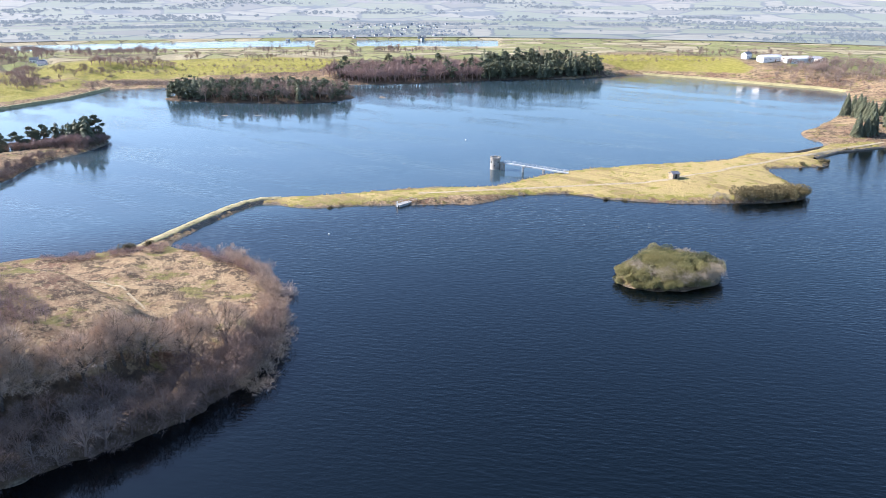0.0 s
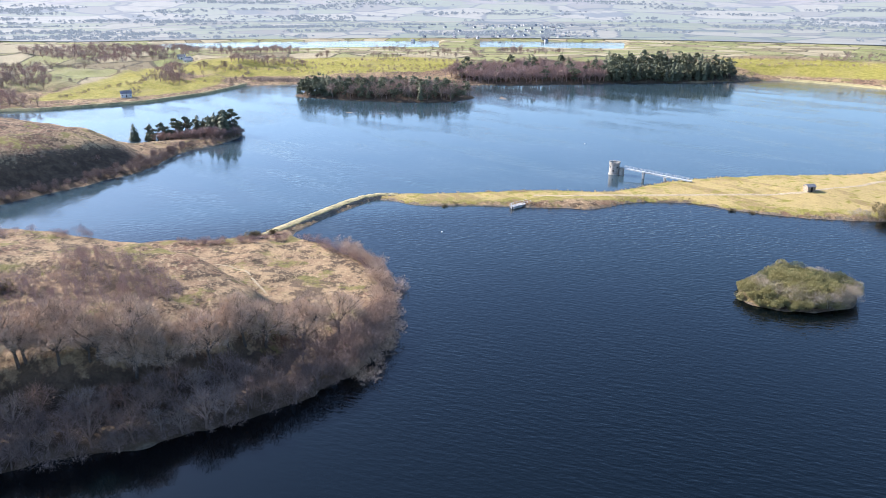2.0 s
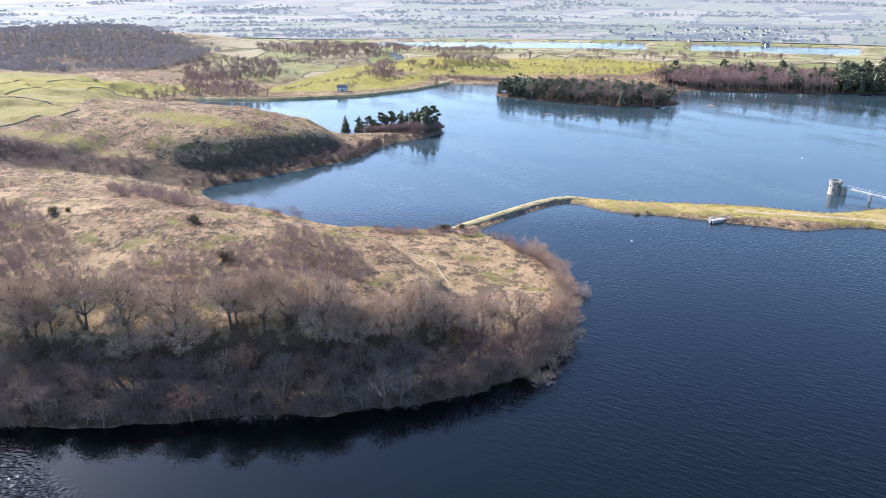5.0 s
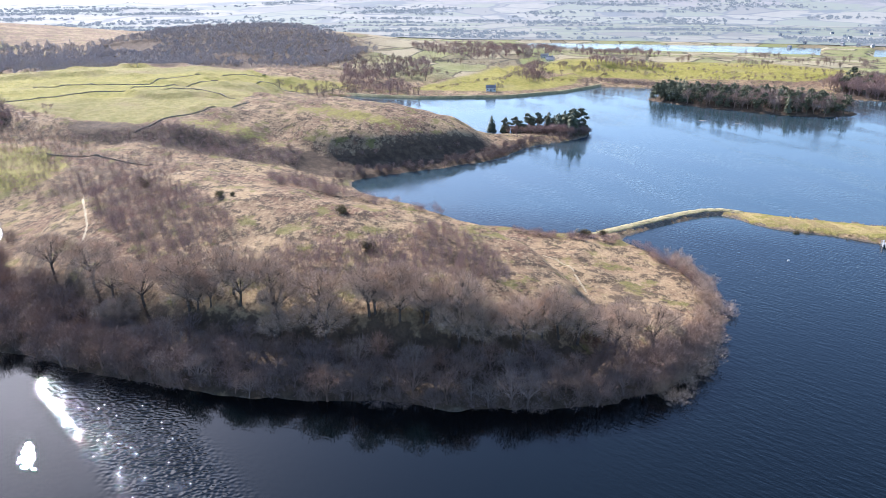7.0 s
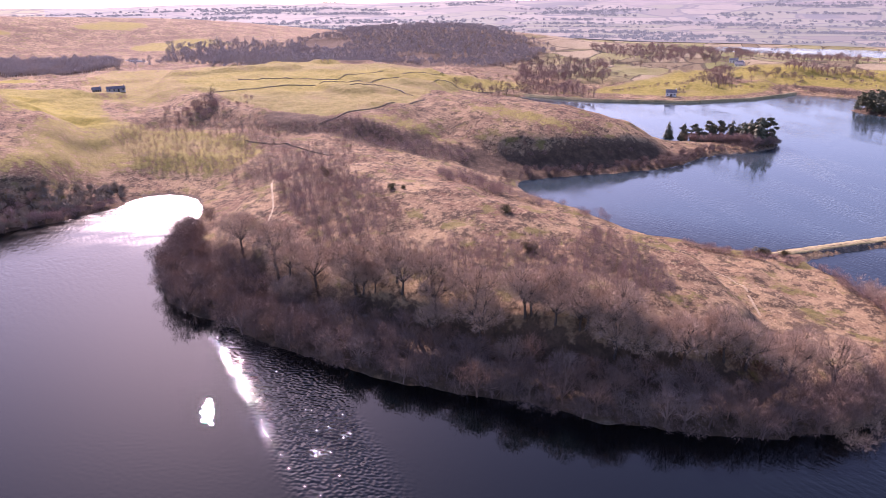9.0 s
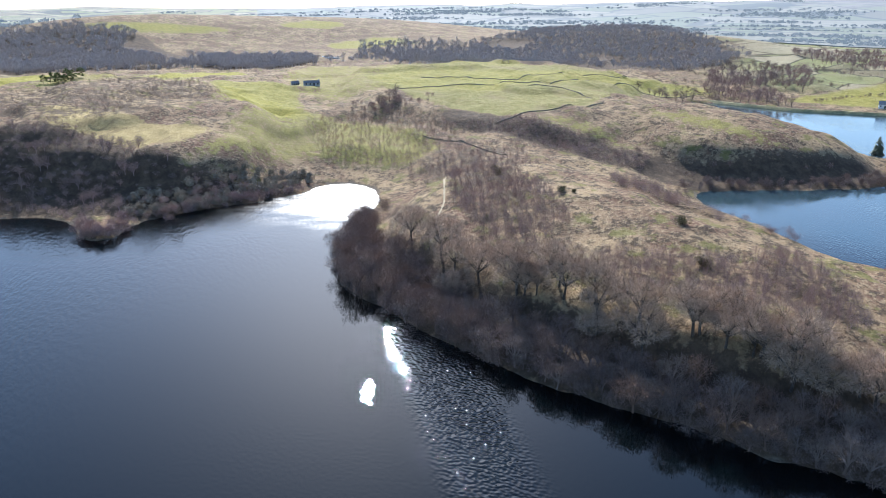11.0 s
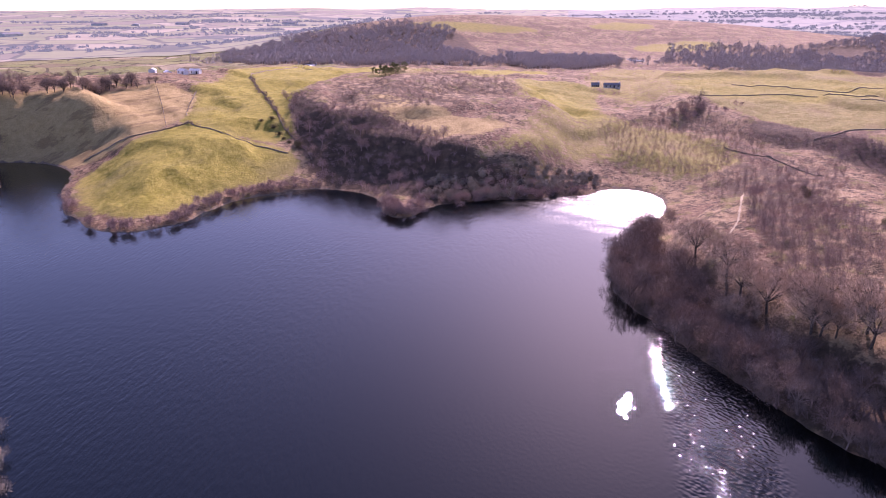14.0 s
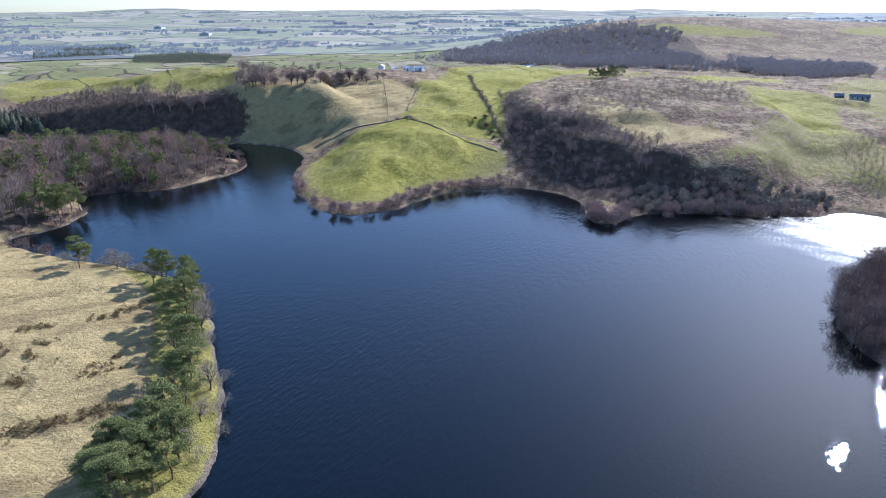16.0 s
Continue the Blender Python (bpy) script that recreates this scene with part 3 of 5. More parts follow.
plain = ramp(gr, 620, 720) * np.clip(ramp(-gyaw, -48, -40) + ramp(gyaw, 94, 100), 0, 1) * (1 - cover[..., :3].max(-1)) * ramp(gd, 60, 110)
fields.data.foreach_set("value", plain.astype(np.float32).ravel())
ground = tagged(new("ground", ground_mesh), "rough moorland and pasture round a reservoir", "ground", kind="structure")

wa = np.radians(np.arange(0, 360, 3.0))
wr = np.array([0.01, 20, 60, 120, 200, 320, 500, 800, 1100, 1650])
wrr, waa = np.meshgrid(wr, wa, indexing="ij")
wv = np.stack([-wrr * np.sin(waa), wrr * np.cos(waa), 0 * wrr], -1).reshape(-1, 3)
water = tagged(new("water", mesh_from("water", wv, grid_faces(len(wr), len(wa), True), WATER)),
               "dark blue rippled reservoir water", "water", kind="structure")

# distance: the far valley side and the plain, haze-glowing sheets out to the horizon
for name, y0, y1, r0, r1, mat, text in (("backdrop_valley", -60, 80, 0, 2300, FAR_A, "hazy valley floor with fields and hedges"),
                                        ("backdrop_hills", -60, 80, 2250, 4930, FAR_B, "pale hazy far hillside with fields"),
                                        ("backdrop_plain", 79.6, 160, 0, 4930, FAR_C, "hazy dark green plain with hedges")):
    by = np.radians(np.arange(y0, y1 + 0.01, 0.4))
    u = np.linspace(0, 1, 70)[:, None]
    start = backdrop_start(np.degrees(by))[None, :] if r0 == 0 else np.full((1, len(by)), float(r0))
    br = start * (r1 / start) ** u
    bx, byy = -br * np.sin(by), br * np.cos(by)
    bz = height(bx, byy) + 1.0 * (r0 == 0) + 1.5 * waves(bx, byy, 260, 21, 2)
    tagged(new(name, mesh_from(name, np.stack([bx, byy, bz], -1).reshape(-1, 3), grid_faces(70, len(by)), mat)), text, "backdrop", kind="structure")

# ---- plants: each kind is grown once or a few times, then placed ----


UP = np.array([[0.0, 0.0, 1.0]])


def part(name, mesh, parent, label=""):
    ob = new(name, mesh)
    ob.parent = parent
    return tagged(ob, label) if label else ob


def prisms(a, b, ra, rb, sides=3):
    """Tapered sticks from a to b: vertices and triangles."""
    a, b, ra, rb = np.atleast_2d(a), np.atleast_2d(b), np.atleast_1d(ra), np.atleast_1d(rb)
    n = len(a)
    d = b - a
    d /= np.linalg.norm(d, axis=1, keepdims=True) + 1e-9
    s = np.cross(d, np.where(np.abs(d[:, 2:]) > 0.9, [[1.0, 0, 0]], [[0, 0, 1.0]]))
    s /= np.linalg.norm(s, axis=1, keepdims=True) + 1e-9
    w = np.cross(d, s)
    ang = np.arange(sides) * 2 * np.pi / sides
    ring = s[:, None] * np.cos(ang)[None, :, None] + w[:, None] * np.sin(ang)[None, :, None]
    v = np.concatenate([a[:, None] + ring * ra[:, None, None], b[:, None] + ring * rb[:, None, None]], 1)
    i = np.arange(sides)
    j = (i + 1) % sides
    f = np.concatenate([np.stack([i, j, j + sides], 1), np.stack([i, j + sides, i + sides], 1)])
    return v.reshape(-1, 3), (f[None] + (np.arange(n) * 2 * sides)[:, None, None]).reshape(-1, 3)


def joined(pieces):
    vs, fs, n = [], [], 0
    for v, f in pieces:
        vs.append(v)
        fs.append(np.asarray(f) + n)
        n += len(v)
    return np.concatenate(vs), np.concatenate(fs)


def blades(rng, start, way, length, width):
    """Thin triangles from start along way: twigs or grass."""
    side = np.cross(way, rng.normal(size=way.shape))
    side /= np.linalg.norm(side, axis=1, keepdims=True) + 1e-9
    v = np.stack([start - side * width[:, None] / 2, start + side * width[:, None] / 2, start + way * length[:, None]], 1)
    return v.reshape(-1, 3), np.arange(len(start) * 3).reshape(-1, 3)


def flakes(rng, centre, size, up=0.0):
    """Small leaf triangles at the centres, turned at random."""
    n = len(centre)
    a = rng.normal(size=(n, 3))
    b = rng.normal(size=(n, 3))
    a[:, 2] *= 1 - up
    b[:, 2] *= 1 - up
    a /= np.linalg.norm(a, axis=1, keepdims=True)
    b -= a * (a * b).sum(1, keepdims=True)
    b /= np.linalg.norm(b, axis=1, keepdims=True) + 1e-9
    s = size[:, None]
    v = np.stack([centre - a * s * 0.6 - b * s * 0.35, centre + a * s * 0.6 - b * s * 0.35, centre + b * s * 0.7], 1)
    return v.reshape(-1, 3), np.arange(n * 3).reshape(-1, 3)


def unit(v):
    return v / (np.linalg.norm(v, axis=-1, keepdims=True) + 1e-9)


def fork(rng, start, way, length, radius, count, spread, shrink, rise=0.2, low=0.45):
    """Side shoots along each branch."""
    n = len(start)
    at = rng.uniform(low, 1.0, (n, count))
    s = start[:, None] + way[:, None] * (length[:, None] * at)[..., None]
    side = unit(rng.normal(size=(n, count, 3)))
    side = unit(side - way[:, None] * (side * way[:, None]).sum(-1, keepdims=True))
    w = unit(way[:, None] + side * spread * rng.uniform(0.6, 1.3, (n, count, 1)) + np.array([0, 0, rise]))
    ln = length[:, None] * shrink * rng.uniform(0.75, 1.25, (n, count))
    rd = np.repeat(radius[:, None] * 0.5, count, 1)
    return s.reshape(-1, 3), w.reshape(-1, 3), ln.ravel(), rd.ravel()


def twig_dome(rng, centres, radii, n, length, width, flat=1.0, inner=0.5):
    """Fine twigs that fill rounded masses and point out of them."""
    pick = rng.choice(len(centres), n, p=radii**2 / (radii**2).sum())
    d = unit(rng.normal(size=(n, 3)))
    p = centres[pick] + d * (radii[pick] * rng.uniform(inner, 0.92, n))[:, None] * [1, 1, flat]
    way = unit(d + rng.normal(0, 0.45, (n, 3)) + [0, 0, 0.35])
    keep = p[:, 2] > 0.1
    return blades(rng, p[keep], way[keep], length * rng.uniform(0.6, 1.3, keep.sum()), np.full(keep.sum(), width))


def bare_tree(seed, tall, limbs=6, n=620, stem=0.26, wide=0.40, width=0.05, length=1.25):
    """A leafless broadleaf tree: a stem with forking limbs and a domed haze of twigs."""
    rng = np.random.default_rng(seed)
    r0 = tall * 0.024
    top = np.array([rng.normal() * 0.04 * tall, rng.normal() * 0.04 * tall, tall * stem])
    pieces = [prisms(np.array([[0, 0, -0.6]]), top[None], [r0 * 1.25], [r0 * 0.85], 6)]
    lobes = limbs + 2
    a = rng.uniform(0, 6.283) + np.arange(lobes) * 6.283 / limbs
    out = tall * wide * rng.uniform(0.4, 0.72, lobes)
    c = np.stack([np.cos(a) * out, np.sin(a) * out, tall * rng.uniform(0.48, 0.7, lobes)], 1)
    c[-2:, :2] *= 0.35
    c[-2:, 2] = tall * rng.uniform(0.7, 0.8, 2)
    rad = tall * rng.uniform(0.17, 0.25, lobes)
    start = np.tile(top, (lobes, 1)) - np.outer(rng.uniform(0, 0.25, lobes), top)
    knee = start * 0.5 + c * 0.5 + [0, 0, 0.03 * tall]
    pieces += [prisms(start, knee, np.full(lobes, r0 * 0.55), np.full(lobes, r0 * 0.4), 4), prisms(knee, c, np.full(lobes, r0 * 0.4), np.full(lobes, r0 * 0.2), 3)]
    m = 9
    ends = c[:, None] + unit(rng.normal(size=(lobes, m, 3)) + [0, 0, 0.4]) * (rad[:, None] * rng.uniform(0.6, 0.95, (lobes, m)))[..., None]
    pieces.append(prisms(np.repeat(knee * 0.4 + c * 0.6, m, 0), ends.reshape(-1, 3), np.full(lobes * m, r0 * 0.17), np.full(lobes * m, 0.02), 3))
    return joined(pieces), twig_dome(rng, c, rad, n, length, width, 0.9, 0.35)


def bare_bush(seed, tall, lobes=5, n=260, width=0.05, length=0.8):
    """A leafless shrub: many stems and a rounded mass of twigs down to the ground."""
    rng = np.random.default_rng(seed)
    a = rng.uniform(0, 6.283, lobes)
    out = tall * rng.uniform(0.15, 0.5, lobes)
    c = np.stack([np.cos(a) * out, np.sin(a) * out, tall * rng.uniform(0.4, 0.65, lobes)], 1)
    rad = tall * rng.uniform(0.28, 0.4, lobes)
    stems = prisms(np.stack([np.cos(a) * 0.2, np.sin(a) * 0.2, 0 * a - 0.3], 1), c, np.full(lobes, tall * 0.015), np.full(lobes, tall * 0.006))
    return joined([stems, twig_dome(rng, c, rad, n, length, width, 1.0, 0.3)])


def leafy_bush(seed, wide, tall, n=420, leaf=0.32):
    """An evergreen shrub: leaves on lumpy masses down to the ground."""
    rng = np.random.default_rng(seed)
    lumps = 7
    c = np.stack([rng.uniform(-0.5, 0.5, lumps) * wide, rng.uniform(-0.5, 0.5, lumps) * wide, rng.uniform(0.25, 0.7, lumps) * tall], 1)
    c[0] = (0, 0, tall * 0.6)
    rad = rng.uniform(0.24, 0.4, lumps) * wide
    pick = rng.integers(0, lumps, n)
    d = unit(rng.normal(size=(n, 3)))
    p = c[pick] + d * (rad[pick] * rng.uniform(0.75, 1.1, n))[:, None] * [1, 1, 0.85]
    p = p[p[:, 2] > 0.05]
    core = unit(rng.normal(size=(60, 3))) * rng.uniform(0.2, 0.3, (60, 1)) * wide * [1, 1, 0.8] + [0, 0, tall * 0.4]
    return joined([flakes(rng, p, leaf * rng.uniform(0.7, 1.5, len(p))), flakes(rng, core, np.full(60, wide * 0.22))])


def spruce(seed, tall, tiers=13, arms=9, wide=0.25, droop=0.35):
    """A conifer: whorls of drooping boughs round a straight stem."""
    rng = np.random.default_rng(seed)
    v, f = [], []
    for k in range(tiers):
        u = (k + rng.uniform(-0.2, 0.2)) / tiers
        z = tall * (0.10 + 0.88 * u)
        reach = tall * wide * (1 - u) ** 0.6 + 0.25
        m = max(4, int(arms * (1.15 - u)))
        a = rng.uniform(0, 6.28) + np.arange(m) * 6.283 / m + rng.normal(0, 0.15, m)
        L = reach * rng.uniform(0.7, 1.15, m)
        out = np.stack([np.cos(a), np.sin(a), 0 * a], 1)
        side = np.stack([-np.sin(a), np.cos(a), 0 * a], 1)
        root = np.zeros((m, 3)) + UP * (z + 0.06 * tall)
        tip = out * L[:, None] + UP * (z - droop * L)[:, None]
        mid = out * (L * 0.6)[:, None] + UP * (z - 0.1 * L + 0.03 * tall)[:, None]
        wd = (L * 0.34)[:, None] * side
        q = np.stack([root, mid - wd - [0, 0, 0.12], tip, mid + wd - [0, 0, 0.12]], 1)
        v.append(q.reshape(-1, 3))
        i = np.arange(m)[:, None] * 4
        f.append(np.concatenate([i + [[0, 1, 2]], i + [[0, 2, 3]]]) + sum(len(x) for x in v[:-1]))
    crown = (np.concatenate(v), np.concatenate(f))
    wood = prisms(np.array([[0, 0, -0.5]]), np.array([[0, 0, tall * 0.97]]), [tall * 0.016], [0.03], 5)
    return wood, crown


def scots_pine(seed, tall, clumps=20, leaves=80, bare=0.42, wide=0.26, leaf=0.42):
    """A pine with a bare stem and flat needle masses on its limbs."""
    rng = np.random.default_rng(seed)
    knots = np.linspace(0, 1, 6)
    bend = np.cumsum(rng.normal(0, 0.025, (6, 2)), 0) * tall
    line = np.c_[bend - bend[0], knots * tall * 0.94]
    line[0, 2] = -0.5
    rad = tall * 0.02 * (1 - 0.75 * knots)
    pieces = [prisms(line[:-1], line[1:], rad[:-1], rad[1:], 6)]
    u = np.sort(rng.uniform(bare, 0.98, clumps))
    a = rng.uniform(0, 6.283, clumps)
    at = np.stack([np.interp(u, knots, line[:, i]) for i in range(3)], 1)
    shape = np.sin(np.clip((u - bare) / (1 - bare), 0, 1) * 2.2 + 0.75)
    reach = tall * wide * np.clip(shape, 0.3, 1) * rng.uniform(0.55, 1.05, clumps)
    ends = at + np.stack([np.cos(a) * reach, np.sin(a) * reach, reach * rng.uniform(0.1, 0.5, clumps)], 1)
    pieces.append(prisms(at, ends, np.full(clumps, tall * 0.006), np.full(clumps, 0.03)))
    ends = np.concatenate([ends, line[-1:] + [0, 0, 0.2]])
    crad = tall * rng.uniform(0.06, 0.115, len(ends))
    d = unit(rng.normal(size=(len(ends), leaves, 3))) * rng.uniform(0.45, 1.05, (len(ends), leaves, 1))
    p = ends[:, None] + d * crad[:, None, None] * [1.2, 1.2, 0.5]
    p = p.reshape(-1, 3)
    return joined(pieces), flakes(rng, p, leaf * rng.uniform(0.6, 1.3, len(p)), 0.45)


def clump_tree(seed, tall, n=60, leaf=1.0, wide=0.42):
    """A far tree: a stem and a ragged crown of leaf masses."""
    rng = np.random.default_rng(seed)
    d = unit(rng.normal(size=(n, 3))) * rng.uniform(0.6, 1.1, (n, 1))
    p = d * [tall * wide, tall * wide, tall * 0.4] + [0, 0, tall * 0.58]
    return joined([flakes(rng, p, leaf * rng.uniform(0.7, 1.5, n)), prisms(np.array([[0, 0, -0.5]]), np.array([[0, 0, tall * 0.5]]), [tall * 0.03], [tall * 0.02])])


def in_ring(rng, ring, n, gap=0.0, keep=None):
    """n random places inside a ring, at least gap apart."""
    ring = np.array(ring, float)
    lo, hi = ring.min(0), ring.max(0)
    out = np.zeros((0, 2))
    for _ in range(12):
        p = rng.uniform(lo, hi, (n * 4, 2))
        p = p[ring_distance(p[:, 0], p[:, 1], ring) > 0]
        if keep is not None and len(p):
            p = p[keep(p[:, 0], p[:, 1])]
        out = np.concatenate([out, p])
        if gap:
            ok = np.ones(len(out), bool)
            for i in range(1, len(out)):
                prev = out[:i][ok[:i]]
                if len(prev) and ((prev - out[i]) ** 2).sum(1).min() < gap * gap:
                    ok[i] = False
            out = out[ok]
        if len(out) >= n:
            break
    return out[:n]


def along(line, step, rng, jitter=0.0):
    line = np.array(line, float)
    seg = np.hypot(*np.diff(line, axis=0).T)
    s = np.arange(0, seg.sum(), step)
    c = np.r_[0, np.cumsum(seg)]
    p = np.stack([np.interp(s, c, line[:, 0]), np.interp(s, c, line[:, 1])], 1)
    return p + rng.normal(0, jitter, p.shape) if jitter else p


def placed(rng, protos, places, low=0.8, high=1.2, sink=0.15):
    """Copies of the grown forms at the places, joined into one."""
    z = height(places[:, 0], places[:, 1])
    vs, fs, n = [], [], 0
    for (x, y), zz in zip(places, z):
        v, f = protos[rng.integers(len(protos))]
        s, a = rng.uniform(low, high), rng.uniform(0, 6.283)
        c, q = math.cos(a) * s, math.sin(a) * s
        w = np.stack([v[:, 0] * c - v[:, 1] * q + x, v[:, 0] * q + v[:, 1] * c + y, v[:, 2] * s * rng.uniform(0.9, 1.1) + zz - sink], 1)
        vs.append(w)
        fs.append(f + n)
        n += len(w)
    return np.concatenate(vs), np.concatenate(fs)


def stuff(name, geo, mat, label, category="woodland"):
    return tagged(new(name, mesh_from(name, *geo, mat, False)), label, category, kind="stuff")


def dry_land(margin):
    return lambda x, y: shore(x, y) > margin

# ---- woods and scrub that nobody could count ----
rng = np.random.default_rng(5)
BANK = [(-262, 86), (-236, 62), (-195, 52), (-136, 70), (-63, 115), (-42, 140), (-40, 176), (-47, 168), (-53, 149), (-70, 129), (-92, 113), (-107, 105), (-137, 91), (-176, 78), (-221, 77)]
bank_protos = [joined(bare_tree(40 + i, 8.5, 7, 850, 0.26, 0.50, 0.06, 1.1)) for i in range(5)]
bank_spots = in_ring(rng, BANK, 310, 3.2, dry_land(-0.6))
for first, mat, text in ((0, SHADED_TWIG, "grey leafless trees crowding the steep headland bank"), (1, SHADED_RUSSET, "russet leafless trees on the steep headland bank"),
                         (2, SHADED_TWIG, "dense grey leafless trees low on the headland bank"), (3, TWIG, "dark grey leafless trees on the steep headland bank")):
    stuff("bank_woodland", placed(rng, bank_protos, bank_spots[first::4], 0.65, 1.15), mat, text)
bush_protos = [bare_bush(60 + i, 4.6, 6, 420, 0.075) for i in range(4)]
east = along([(-42, 140), (-42, 168), (-48, 192), (-58, 212), (-72, 226)], 3.2, rng, 1.2)
cove_edge = along([(-275, 98), (-258, 80), (-240, 66)], 4, rng, 2)
south = along([(-256, 80), (-236, 65), (-216, 60), (-195, 57), (-166, 66), (-136, 75), (-96, 98), (-63, 119), (-46, 140)], 3.0, rng, 0.7)
stuff("shore_bushes", placed(rng, bush_protos, np.concatenate([east, east + [-4, 1]]), 0.8, 1.4), OAK_TWIG,
      "tan leafless willow scrub along the headland's shore", "bushes")
stuff("shore_bushes", placed(rng, bush_protos, np.concatenate([cove_edge, south]), 0.6, 1.2), SHADED_TWIG,
      "dark leafless bushes at the foot of the headland bank", "bushes")
SCRUB = SCRUBBY[:2] + [[(-300, 118), (-330, 130), (-320, 190), (-270, 170), (-262, 130)], [(-215, 166), (-196, 160), (-172, 168), (-180, 178), (-208, 176)]]
sap_protos = [bare_bush(80 + i, 3.4, 3, 150, 0.055, 0.9) for i in range(5)]
sap_protos = [(v * [0.6, 0.6, 1.3], f) for v, f in sap_protos]
stuff("birch_scrub", placed(rng, sap_protos, np.concatenate([in_ring(rng, s, n, 1.2) for s, n in zip(SCRUB, (430, 330, 160, 60))]), 0.6, 1.25), TWIG_BROWN,
      "purple-brown young birch saplings on the headland", "scrub")
PLANTING = [(-325, 125), (-345, 95), (-400, 95), (-430, 150), (-380, 175), (-335, 165)]
stuff("young_plantation", placed(rng, sap_protos, in_ring(rng, PLANTING, 420, 2.0), 0.6, 1.0), OAK_TWIG, "rows of slender leafless young trees", "plantation")
# wooded bluff over the western shore
BLUFF = [(-455, -95), (-404, -62), (-388, -29), (-368, -9), (-337, 14), (-322, 50), (-316, 76), (-303, 40), (-298, 4), (-318, -30), (-330, -50), (-347, -64)]
bluff_protos = [bare_bush(100 + i, 4.2, 5, 230, 0.085, 0.9) for i in range(3)] + [joined(bare_tree(104, 7.5, 5, 300, 0.25, 0.44, 0.08, 1.3))]
stuff("bluff_woodland", placed(rng, bluff_protos, in_ring(rng, BLUFF, 340, 3.0, dry_land(1)), 0.3, 0.95), TWIG_BROWN, "dark leafless wood on the shaded bluff")
CREST = [(-470, -90), (-520, 40), (-440, 60), (-395, 20), (-385, -20), (-410, -55)]
stuff("crest_scrub", placed(rng, [bare_bush(120 + i, 2.8, 4, 110, 0.09) for i in range(3)], in_ring(rng, CREST, 300, 2.6, lambda x, y: waves(x, y, 34, 71, 2) > 0.0), 0.3, 0.7), TWIG,
      "brown leafless scrub over the bluff's crest", "scrub")
far_bush = [bare_bush(130 + i, 3.8, 5, 260, 0.12) for i in range(3)]


def fringe_of(line, n, breadth):
    """Places on the dry side of a stretch of shore."""
    p = along(line, 1.0, rng)[rng.integers(0, int(np.hypot(*np.diff(np.array(line, float), axis=0).T).sum()), n)] + rng.normal(0, breadth, (n, 2))
    d = shore(p[:, 0], p[:, 1])
    return p[(d > 0.4) & (d < breadth * 1.3)]


west_edge = np.concatenate([along([(-300, 12), (-309, 48), (-314, 70)], 3.5, rng, 1.5), along([(-284, -20), (-281, -8), (-292, -4)], 3.5, rng, 2)])
prom_edge = along([(-308, -172), (-284, -155), (-265, -135), (-261, -117), (-270, -105), (-291, -98), (-311, -86), (-326, -68)], 3.2, rng, 1.3)
prom_edge = prom_edge[shore(prom_edge[:, 0], prom_edge[:, 1]) > 0.4]
prom_edge = np.concatenate([prom_edge, fringe_of([(-308, -170), (-283, -153), (-263, -133), (-259, -116), (-269, -104), (-290, -96), (-309, -85), (-325, -67), (-325, -50)], 170, 3.5),
                            fringe_of([(-316, -28), (-294, -21), (-278, -19), (-279, -7), (-295, -4), (-302, 14), (-309, 48)], 150, 4.0)])
stuff("lakeside_bushes", placed(rng, far_bush, np.concatenate([west_edge, prom_edge]), 0.7, 1.3), TWIG_BROWN, "brown leafless bushes fringing the western shore", "bushes")
bay = [(-238, 232), (-222, 290), (-206, 330), (-214, 366), (-232, 335), (-246, 288), (-262, 252), (-300, 228), (-290, 212)]
stuff("bay_scrub", placed(rng, far_bush, np.concatenate([in_ring(rng, bay, 14, 6.0, dry_land(0.5)), fringe_of([(-243, 236), (-234, 260), (-223, 288), (-210, 320), (-215, 366), (-202, 399)], 420, 7.0)]), 0.4, 1.1), SHADED_TWIG, "grey-brown scrub on the slope over the bay", "scrub")
north_edge = np.concatenate([along([(-215, 168), (-186, 168), (-165, 171), (-150, 176), (-138, 181)], 3.0, rng, 1.6), along([(-132, 217), (-115, 221), (-105, 223), (-96, 230), (-84, 227), (-70, 217), (-62, 208)], 1.8, rng, 1.4)])
north_edge = north_edge[shore(north_edge[:, 0], north_edge[:, 1]) > 0.3]
stuff("crest_bushes", placed(rng, bush_protos, north_edge, 0.45, 0.85), TWIG_BROWN, "dark bushes along the headland's far edge", "bushes")
# woods by the inlet
PENINSULA = [(-200, -330), (-192, -236), (-216, -228), (-250, -250), (-277, -216), (-332, -209), (-342, -262), (-325, -335)]
pen_places = in_ring(rng, PENINSULA, 345, 3.7, dry_land(0.8))
inlet_protos = [joined(bare_tree(150 + i, 11.5, 6, 420, 0.26, 0.42, 0.095, 1.2)) for i in range(3)]
stuff("inlet_wood", placed(rng, inlet_protos, pen_places[:130], 0.6, 1.3), RUSSET_TWIG, "russet leafless wood on the inlet's peninsula")
stuff("inlet_wood", placed(rng, inlet_protos, pen_places[130:240], 0.6, 1.35), TWIG, "grey leafless trees in the wood of the inlet's peninsula")
stuff("inlet_conifers", placed(rng, [joined(scots_pine(160 + i, 12, 16, 60, 0.3, 0.24, 0.5)) for i in range(3)], pen_places[240:], 0.75, 1.2), NEEDLE,
      "green pines among the leafless trees of the inlet")
